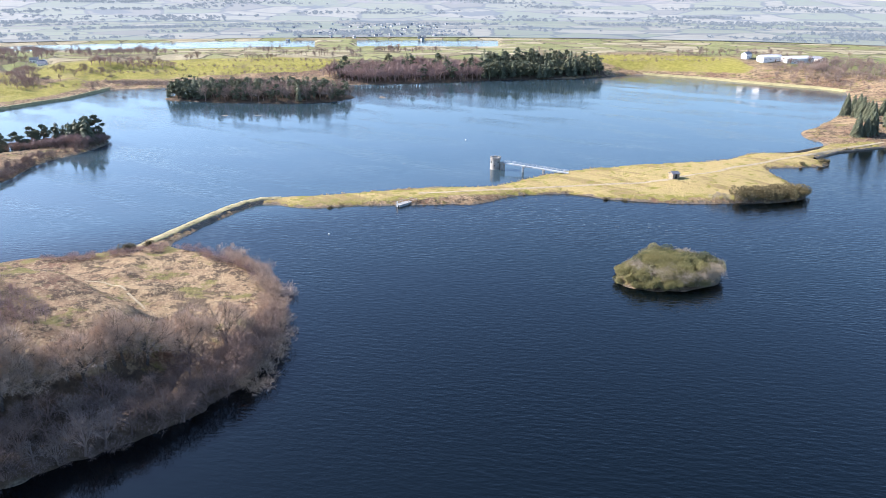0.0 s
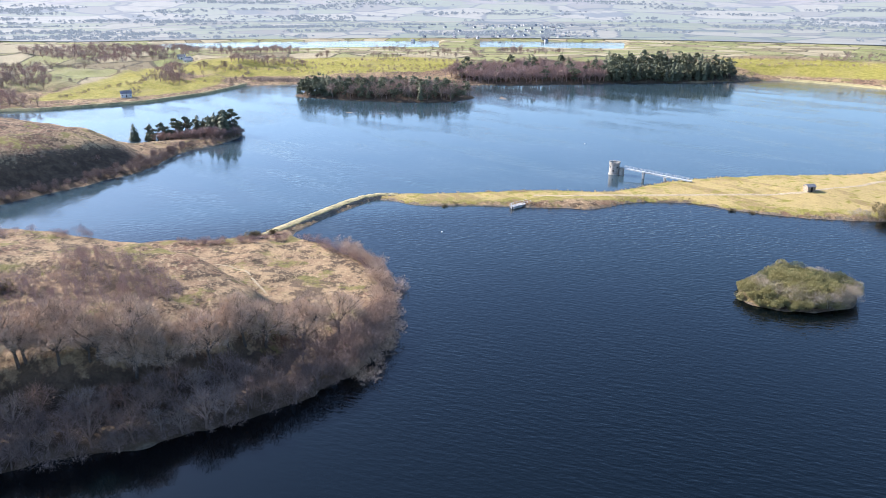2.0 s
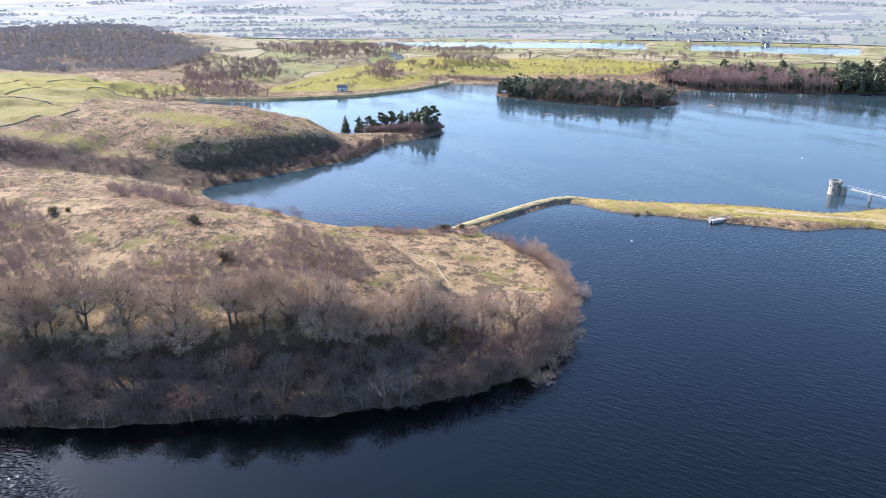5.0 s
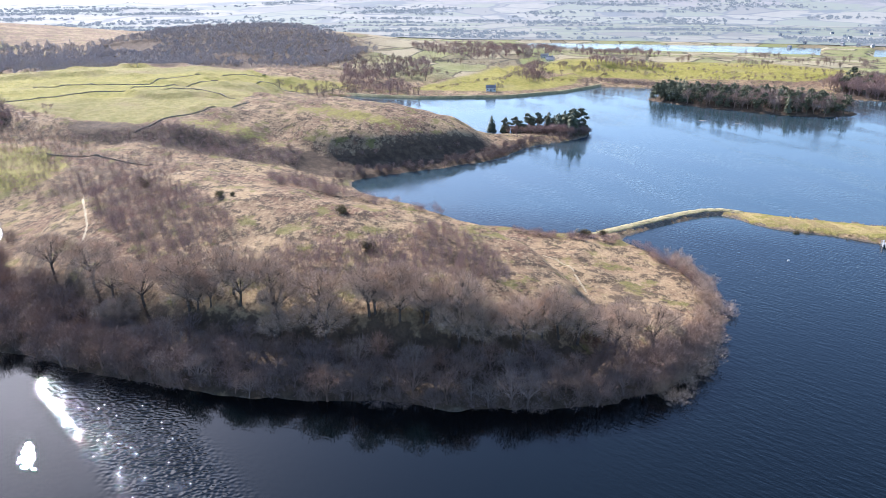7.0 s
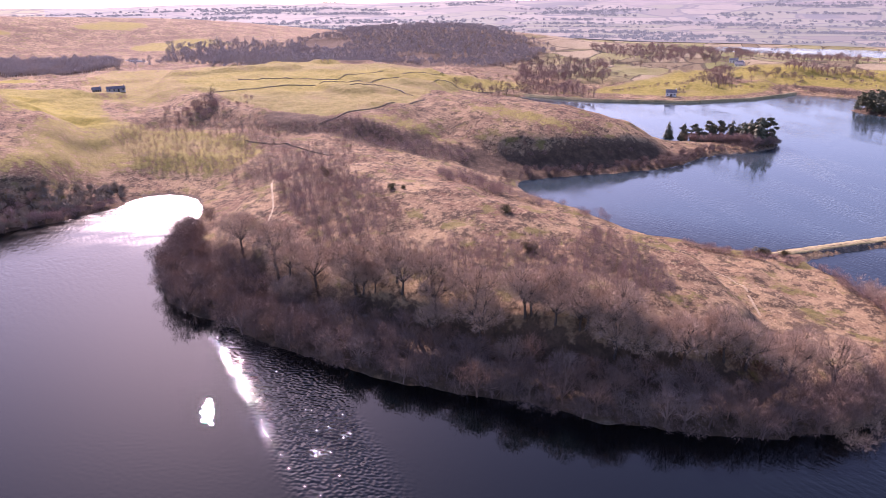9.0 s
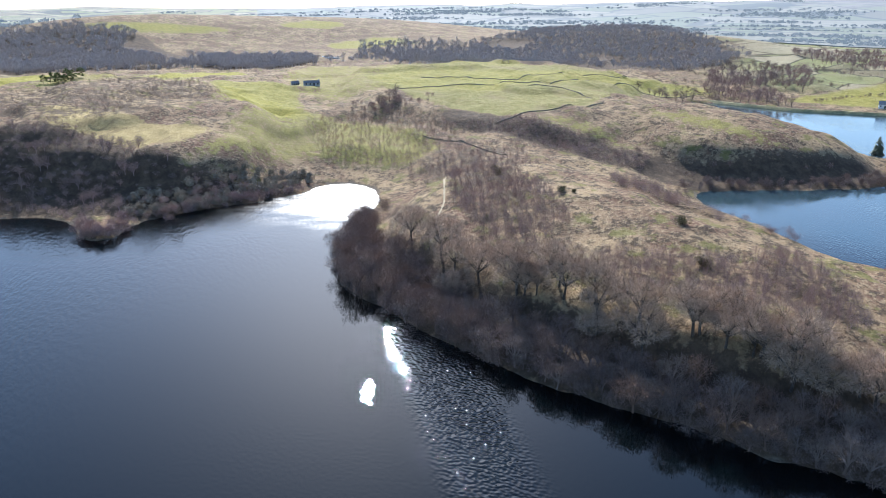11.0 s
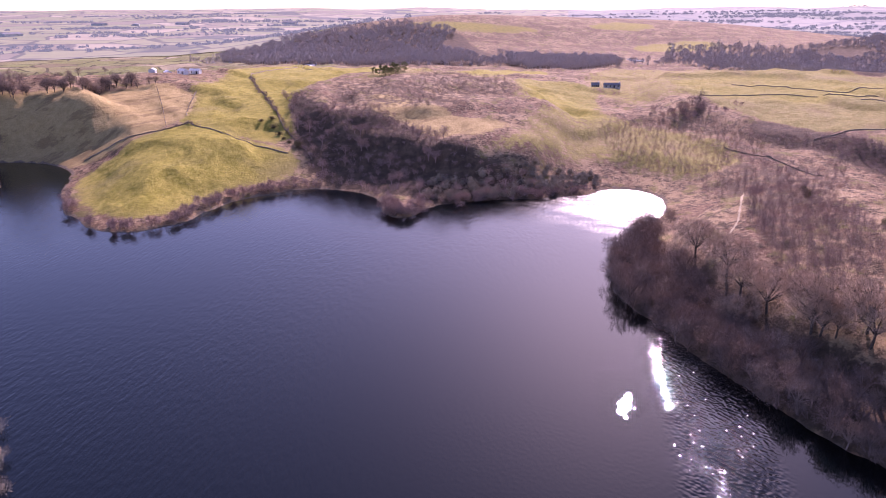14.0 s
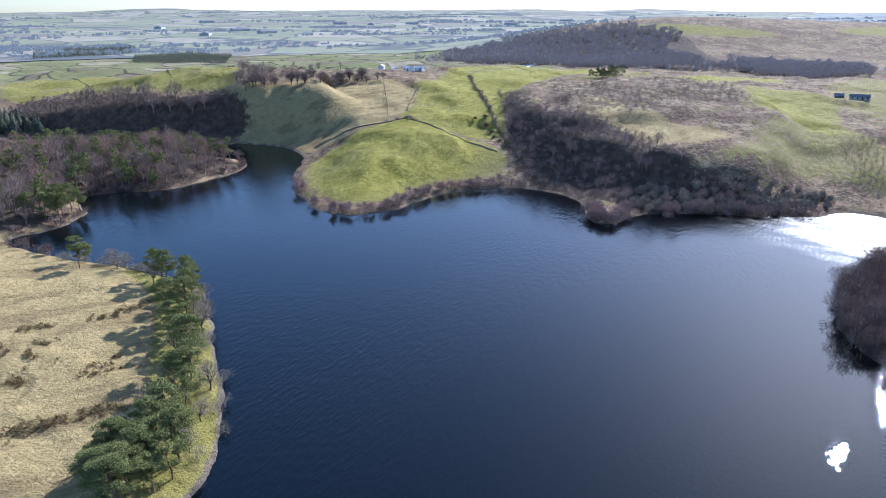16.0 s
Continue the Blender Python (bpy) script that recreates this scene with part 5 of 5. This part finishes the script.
rim = along(np.array(smooth_ring(ROUND_ISLE)) * 0.97 + np.array([72, 210]) * 0.03, 2.7, rng, 0.6)
middle = np.hypot(ring[:, 0] - 73, ring[:, 1] - 212)
plant(olive, ring[middle < 9], rng, 0.7, 1.0, "island bushes")
plant([copy_thing(o, o.matrix_basis) for o in olive], ring[middle >= 9], rng, 0.45, 0.75, "island bushes")
darker = [grown("evergreen_bush", prisms(np.array([[0, 0, -0.3]]), np.array([[0, 0, 2.0]]), [0.2], [0.1]), leafy_bush(385 + i, 7.0, 7.8, 2900, 0.25), BARK, HOLLY, "tall dark green evergreen bush on the small island", "bush") for i in range(2)]
plant(darker, np.array([(74, 218), (80, 216), (78, 211), (85, 214), (66, 215)], float), rng, 0.8, 1.05, "island bushes")
plant([copy_thing(o, o.matrix_basis) for o in olive], rim[rim[:, 0] <= 76], rng, 0.36, 0.55, "island bushes")
pale = []
for i in range(4):
    ob = tagged(new("bare_bush"), "rounded pale grey leafless bush on the small island", "bush")
    part("crown", mesh_from("crown", *bare_bush(390 + i, 5.0, 6, 1300, 0.06, 0.6), PALE_TWIG, False), ob)
    pale.append(ob)
plant(pale, np.concatenate([rim[rim[:, 0] > 76], np.array([(80, 203), (74, 200), (85, 206), (63, 204), (61, 210), (86, 212), (68, 202), (77, 202), (82, 205), (85, 209), (72, 203)])]), rng, 0.8, 1.2, "island bushes")
# dark evergreen scrub on the causeway's point and lone bushes
gorse = [grown("gorse_bush", prisms(np.array([[0, 0, -0.2]]), np.array([[0, 0, 0.8]]), [0.1], [0.05]), leafy_bush(400 + i, 3.6, 2.6, 900, 0.19), BARK, GORSE, "low dark green gorse bush", "bush") for i in range(3)]
point = in_ring(rng, [(128, 297), (150, 298), (163, 305), (161, 311), (148, 306), (132, 302)], 30, 2.2)
lone = np.array([(207, 372), (203, 370), (190, 366), (72, 300), (80, 298), (-48, 285), (-393, -95), (-381, -83), (-397, -90), (-390, -88), (-372, -76), (-369, -72), (-366, -70), (-376, -80), 
                 (-154, 149), (-236, 131), (-199, 136), (-131, 136), (-242, 133), (-196, 139), (-109, 232), (-104, 234), (-109, 228)], float)
plant(gorse, lone, rng, 0.5, 1.1, "gorse bushes")
plant([copy_thing(o, o.matrix_basis) for o in gorse], point, rng, 1.2, 1.9, "gorse bushes on the point", label="tall dark gorse thicket on the grassy point")
plant([copy_thing(o, o.matrix_basis) for o in pale], np.array([(124, 296), (128, 297), (132, 296), (121, 299), (136, 297), (141, 298), (118, 297)], float), rng, 0.5, 0.75, "gorse bushes on the point", label="pale leafless bush on the grassy point")


# ---- built things ----
tower = thing("valve_tower", 27, 358, "round stone valve tower with a battlemented top standing in the water", "tower", z=0.0)
tower.scale = (1.12, 1.12, 0.76)
part("body", bm_mesh("body", lambda bm: drum(bm, [(2.55, -3), (2.5, 0.6), (2.3, 0.7), (2.2, 6.6), (2.45, 6.9), (2.45, 7.3)], 24), STONE), tower)
parapet = part("parapet", bm_mesh("parapet", lambda bm: (drum(bm, [(2.45, 7.304), (2.45, 7.9)], 24, False), drum(bm, [(2.1, 7.9), (2.1, 7.304)], 24, False)), STONE), tower)
for i in range(8):
    m = part("merlon", boxes("merlon", STONE, [(1.95, 2.5, -0.5, 0.5, 7.9, 8.55)], 0.04), parapet)
    m.matrix_basis = pose(0, 0, 0, 0, 0, i * 45)
for i, (a, z) in enumerate(((-150, 4.6), (-60, 4.6), (30, 4.6), (-105, 2.4), (120, 4.6))):
    w = part("window", boxes("window", DARK, [(2.0, 2.3, -0.3, 0.3, z, z + 1.1)]), tower, "narrow dark window slit")
    w.matrix_basis = pose(0, 0, 0, 0, 0, a)
turret = thing("pier_turret", 30.6, 356.4, "short round stone turret beside the valve tower", "tower", z=0.0)
part("body", bm_mesh("body", lambda bm: drum(bm, [(1.45, -3), (1.4, 0.4), (1.3, 0.5), (1.25, 3.4), (1.4, 3.6), (1.4, 3.95)], 18), STONE), turret)

A, Bp = Vector((31.6, 355.6, 3.9)), Vector((62, 340.5, 2.3))
span_len = (Bp - A).length
bridge = new("footbridge")
tagged(bridge, "long grey steel footbridge on slim piers leading to the tower", "footbridge")
bridge.matrix_basis = Matrix.Translation(A) @ (Bp - A).to_track_quat("X", "Z").to_matrix().to_4x4()
part("deck", boxes("deck", STEEL, [(0, span_len, -0.75, 0.75, -0.12, 0), (0, span_len, -0.75, -0.6, -0.5, -0.12), (0, span_len, 0.6, 0.75, -0.5, -0.12)]), bridge)
for y in (-0.72, 0.72):
    rail = part("handrail", boxes("handrail", STEEL, [(0, span_len, y - 0.04, y + 0.04, 1.05, 1.13), (0, span_len, y - 0.03, y + 0.03, 0.55, 0.6)]), bridge)
    post = boxes("post", STEEL, [(-0.04, 0.04, y - 0.04, y + 0.04, 0, 1.1)])
    for i in range(17):
        part("post", post, rail).location = (0.2 + i * (span_len - 0.4) / 16, 0, 0)
for u in (0.30, 0.62):
    c = A.lerp(Bp, u)
    p = thing("bridge_pier", c.x, c.y, "slim concrete bridge pier standing in the water", "pier", "footbridge piers", math.degrees(math.atan2(Bp.y - A.y, Bp.x - A.x)), z=0.0)
    part("shaft", boxes("shaft", CONCRETE, [(-0.45, 0.45, -0.7, 0.7, -4, c.z - 0.9)], 0.06), p)
    part("cap", boxes("cap", CONCRETE, [(-0.6, 0.6, -0.95, 0.95, c.z - 0.896, c.z - 0.52)], 0.04), p)

jetty = thing("jetty", -12.5, 295.5, "small grey concrete jetty with rails on the causeway", "jetty", turn=-131, z=0.0)
part("deck", boxes("deck", CONCRETE, [(-2.5, 10.5, -1.3, 1.3, 0.75, 1.0)], 0.05), jetty)
part("wall", boxes("wall", CONCRETE, [(-2.5, 10.4, -1.2, -0.95, -2, 0.746), (-2.5, 10.4, 0.95, 1.2, -2, 0.746)]), jetty)
for y in (-1.2, 1.2):
    rail = part("handrail", boxes("handrail", STEEL, [(0, 10.4, y - 0.04, y + 0.04, 1.9, 1.98)]), jetty)
    for i in range(6):
        part("post", boxes("post", STEEL, [(i * 2.05 + 0.05, i * 2.05 + 0.15, y - 0.05, y + 0.05, 1.0, 1.95)]), rail)
part("gauge_board", boxes("gauge_board", STEEL, [(10.5, 10.7, -0.35, 0.35, -1.5, 2.4)]), jetty)


def gable(bm, w, d, h, rise, over=0.25, thick=0.18):
    x0, x1, y0, y1 = -w / 2 - over, w / 2 + over, -d / 2 - over, d / 2 + over
    drop = rise * over / (d / 2)
    pts = [(y0, h - drop), (0, h + rise), (y1, h - drop)]
    lo = [[bm.verts.new((x, y, z)) for y, z in pts] for x in (x0, x1)]
    hi = [[bm.verts.new((x, y, z + thick)) for y, z in pts] for x in (x0, x1)]
    for i in (0, 1):
        bm.faces.new((lo[0][i], lo[1][i], lo[1][i + 1], lo[0][i + 1])[::-1])
        bm.faces.new((hi[0][i], hi[1][i], hi[1][i + 1], hi[0][i + 1]))
        for e in (0, 1):
            bm.faces.new((lo[e][i], lo[e][i + 1], hi[e][i + 1], hi[e][i]))
    for i in (0, 2):
        bm.faces.new((lo[0][i], lo[1][i], hi[1][i], hi[0][i]))


def walls(bm, w, d, h, rise):
    ends = []
    for x in (-w / 2, w / 2):
        ends.append([bm.verts.new((x, y, z)) for y, z in ((-d / 2, -1.5), (d / 2, -1.5), (d / 2, h), (0, h + rise), (-d / 2, h))])
    bm.faces.new(ends[0][::-1])
    bm.faces.new(ends[1])
    for i in range(5):
        bm.faces.new((ends[0][i], ends[0][(i + 1) % 5], ends[1][(i + 1) % 5], ends[1][i]))


def house(name, x, y, turn, w, d, h, rise, wall_mat, roof_mat, label, category, group="", openings=3, chimney=True, z=None):
    ob = thing(name, x, y, label, category, group, turn, z=z)
    part("wall", bm_mesh("wall", lambda bm: walls(bm, w, d, h, rise), wall_mat), ob)
    roof = part("roof", bm_mesh("roof", lambda bm: gable(bm, w, d, h, rise), roof_mat), ob)
    for i in range(openings):
        u = (i + 0.5) / openings * w - w / 2
        for s in (-1, 1):
            if i == openings // 2 and s < 0:
                part("door", boxes("door", DARK, [(u - 0.5, u + 0.5, s * d / 2 - 0.05, s * d / 2 + 0.05, 0, 2.05)]), ob)
            else:
                part("window", boxes("window", GLASS, [(u - 0.45, u + 0.45, s * d / 2 - 0.04, s * d / 2 + 0.04, h * 0.35, h * 0.35 + 1.1)]), ob)
    if chimney:
        part("chimney", boxes("chimney", wall_mat, [(w / 2 - 0.9, w / 2 - 0.1, -0.4, 0.4, h + rise * 0.5, h + rise + 0.9)]), roof)
    return ob


house("stone_hut", 110, 327, 20, 3.8, 3.2, 2.2, 0.9, RUBBLE, SLATE, "small grey stone hut alone on the grassy causeway", "hut", openings=1, chimney=False)
for x, y, t, w, d, h, m in ((372, 828, 15, 26, 12, 4.5, SHEET), (400, 822, 10, 34, 14, 5.0, SHEET), (428, 830, 100, 18, 9, 4.0, SLATE), (352, 845, 40, 12, 7, 5.0, SLATE)):
    house("farm_building", x, y, t, w, d, h, 2.4, RENDERED, m, "pale farm building with a light roof", "building", "eastern farm", 4, False)
for x, y, t, w in ((-546, 137, 85, 15), (-545, 124, 85, 7)):
    house("farmhouse", x, y, t, w * 0.8, 4.5, 2.1, 1.5, TOWN, SLATE, "long low dark stone farm steading on the moor", "house", "moor steading", 4)
for x, y, t, w in ((-540, -197, 30, 9), (-546, -188, 60, 7), (-534, -206, 10, 6), (-550, -180, 80, 8)):
    house("white_cottage", x, y, t, w, 4.5, 2.5, 1.2, RENDERED, SHEET, "low white building beyond the tan field", "building", "western cottages", 2, False)
for x, y, t in ((-450, 796, 20), (-436, 784, 70), (-428, 772, 10), (-371, 558, 35)):
    house("cottage", x, y, t, 9, 6, 3.2, 2.2, RENDERED, SLATE, "white cottage with a slate roof among trees", "house", "northern cottages", 3)
town = house("town_house", -40, 1500, 0, 6.5, 4.5, 2.6, 1.6, TOWN, SLATE, "far pale house in the valley town", "house", "valley town", 2, False)
for i in range(85):
    a, r = radians(rng.normal(4.5, 4.2)), rng.uniform(1420, 2050)
    x, y = -r * math.sin(a), r * math.cos(a)
    if i == 0:
        continue
    copy_thing(town, pose(x, y, float(height(np.array([x]), np.array([y]))[0]) + 1.5, 0, 0, rng.uniform(0, 180)))
shed = house("far_shed", -2250, -900, 20, 46, 20, 5, 3, TOWN, SLATE, "long white shed on the far plain", "building", "plain sheds", 2, False)
for i in range(9):
    a, r = radians(rng.uniform(96, 128)), rng.uniform(1700, 2900)
    x, y = -r * math.sin(a), r * math.cos(a)
    copy_thing(shed, pose(x, y, float(height(np.array([x]), np.array([y]))[0]) + 1.5, 0, 0, rng.uniform(0, 180)))

for x, y in ((14, 435), (-43, 251)):
    b = thing("mooring_buoy", x, y, "small white mooring buoy on the water", "buoy", "buoys", z=0.0)
    b.scale = (0.6, 0.6, 0.6)
    part("float", bm_mesh("float", lambda bm: drum(bm, [(0.2, -0.35), (0.55, -0.15), (0.62, 0.15), (0.45, 0.5), (0.15, 0.62)], 14), BUOY), b)
    part("ring", bm_mesh("ring", lambda bm: drum(bm, [(0.12, 0.6), (0.06, 0.8)], 8), STEEL), b)


for x, y, ra, rb in ((-955, 268, 30, 9), (-849, -144, 26, 8)):
    zs = height(x + ra * np.cos(wa), y + rb * np.sin(wa))
    z = float(zs.max()) + 0.15
    ring = [(0.02 * np.cos(wa), 0.02 * np.sin(wa), 0 * wa), (ra * np.cos(wa), rb * np.sin(wa), 0 * wa), (ra * 1.15 * np.cos(wa), rb * 1.2 * np.sin(wa), 0 * wa - 6)]
    v = np.stack([np.stack(q, -1) for q in ring]).reshape(-1, 3) + [x, y, z]
    tagged(new("water", mesh_from("water", v, grid_faces(3, len(wa), True), WATER)), "small bright pond on the moor", "pond", kind="structure")

# ---- walls, fences, tracks ----


def swept(line, profile, step, rng, jitter=0.0, follow=True, base=0.0):
    """A profile of (offset, height) carried along a line over the ground."""
    p = along(line, step, rng)
    t = unit(np.gradient(p, axis=0))
    nrm = np.stack([-t[:, 1], t[:, 0]], 1)
    z = height(p[:, 0], p[:, 1]) if follow else np.full(len(p), base)
    rows = []
    for o, h in profile:
        q = p + nrm * (o + rng.normal(0, jitter, (len(p), 1)))
        zz = (height(q[:, 0], q[:, 1]) if follow and h < 0.2 else z) + h + rng.normal(0, jitter, len(p)) * (h > 0.2)
        rows.append(np.c_[q, zz])
    return np.stack(rows, 1).reshape(-1, 3), grid_faces(len(p), len(profile))


WALL_LINES = [[(-530, -134), (-455, -106), (-393, -84), (-368, -69), (-352, -61)], [(-385, -145), (-376, -124), (-363, -101), (-357, -74)], [(-374, -187), (-381, -167), (-385, -145)],
              [(-476, 180), (-479, 226), (-454, 280), (-477, 370), (-490, 493)],
              [(-353, 194), (-351, 214), (-348, 242), (-353, 269)], [(-527, 221), (-481, 281), (-524, 379), (-532, 428)], [(-445, 270), (-432, 290), (-361, 280)], [(-354, 149), (-331, 162), (-296, 170)],
              [(-663, -128), (-689, -56), (-531, 10)], [(-186, -205), (-184, -176), (-178, -152), (-176, -140)], [(-720, -120), (-640, -120), (-560, -140), (-530, -134)],
              [(-600, -420), (-520, -400), (-440, -330)], [(-640, -500), (-560, -470), (-470, -480)], [(-570, -540), (-500, -450)]]
for line in WALL_LINES:
    ob = new("stone_wall", mesh_from("stone_wall", *swept(line, [(-0.26, -0.2), (-0.16, 0.36), (-0.08, 0.46), (0.08, 0.46), (0.16, 0.36), (0.26, -0.2)], 1.3, rng, 0.06), RUBBLE, False))
    tagged(ob, "weathered dark dry-stone field wall", "wall", "field walls")
for line in ([(-478, -183), (-431, -163), (-385, -145)], [(-472, -155), (-440, -150), (-412, -143)]):
    fence = tagged(new("post_fence"), "dark timber post and rail field fence", "fence", "field fences")
    pts = along(line, 3.0, rng)
    zs = height(pts[:, 0], pts[:, 1])
    for (x, y), z in zip(pts, zs):
        part("post", boxes("post", TIMBER, [(x - 0.09, x + 0.09, y - 0.09, y + 0.09, z - 0.4, z + 1.25)]), fence)
    for h in (0.55, 1.05):
        a = np.c_[pts, zs + h]
        part("rail", mesh_from("rail", *prisms(a[:-1], a[1:], np.full(len(a) - 1, 0.06), np.full(len(a) - 1, 0.06), 4), TIMBER), fence)
tracks = {"footpath": ([[(-289, 133), (-262, 120), (-234, 107), (-221, 101), (-211, 94)], [(-108, 196), (-102, 195), (-95, 191), (-87, 182), (-82, 177)], [(-185, 88), (-180, 88), (-177, 89)]], 0.36),
          "causeway_track": ([[(-11, 304), (4, 306), (25, 311), (46, 315), (68, 319), (107, 325), (130, 338), (150, 355), (190, 380), (228, 404), (268, 424)]], 1.1)}
for name, (lines, half) in tracks.items():
    for line in lines:
        v, f = swept(line, [(-half, 0.03), (-half * 0.4, 0.07), (half * 0.4, 0.07), (half, 0.03)], 1.2, rng, 0.08)
        tagged(new(name, mesh_from(name, v, f, TRACK)), "pale worn track over the grass", "path", kind="structure")
# stone kerbs and faces of the dams
KERBS = [[(172, 392), (200, 398), (238, 423)],
         [(206, 384), (228, 401), (262, 415)]]
DAM = [(-107, 231), (-101, 250), (-90.5, 279), (-85, 290), (-79, 295), (-70, 297)]
dam = tagged(new("causeway_dam"), "narrow grass-topped dam with a dark stone-pitched face", "dam", kind="structure")
part("grass_top", mesh_from("grass_top", *swept(DAM, [(-2.1, 1.3), (-1.7, 1.55), (-0.5, 1.62), (0.6, 1.62), (1.7, 1.5), (2.4, 1.0), (4.6, -1.2)], 1.2, rng, 0.07, False, 0.0), EMBANK), dam)
part("stone_face", mesh_from("stone_face", *swept(DAM, [(-5.2, -1.4), (-4.2, 0.1), (-2.6, 1.1), (-2.1, 1.29)], 0.9, rng, 0.1, False, 0.0), PITCH, False), dam, "dark stone pitching")
part("footpath", mesh_from("footpath", *swept(DAM, [(-0.35, 1.65), (0.35, 1.65)], 1.2, rng, 0.06, False, 0.0), TRACK), dam, "pale worn path along the crest")
for line in KERBS:
    v, f = swept(line, [(-1.6, -1.4), (-1.0, 0.2), (-0.35, 0.55), (-0.3, 0.65), (0.3, 0.65), (0.35, 0.55), (1.0, 0.2), (1.6, -1.4)], 1.5, rng, 0.05, False, 0.3)
    tagged(new("dam_wall", mesh_from("dam_wall", v, f, PITCH, False)), "long stone-faced wave wall of the dam", "wall", "dam walls")
for line in ([(-317, 680), (-318, 650), (-322, 607), (-346, 547), (-401, 494), (-450, 474), (-480, 466)], [(388, 664), (369, 698), (329, 735), (283, 785), (226, 824)]):
    v, f = swept(line, [(-5.5, -1.6), (-3.4, 0.2), (-1.0, 1.7), (1.0, 1.7), (3.4, 0.2), (5.5, -1.6)], 3.0, rng, 0.1, False, 0.3)
    tagged(new("dam_embankment", mesh_from("dam_embankment", v, f, EMBANK, False)), "long low straw-coloured dam embankment", "embankment", "far dams")
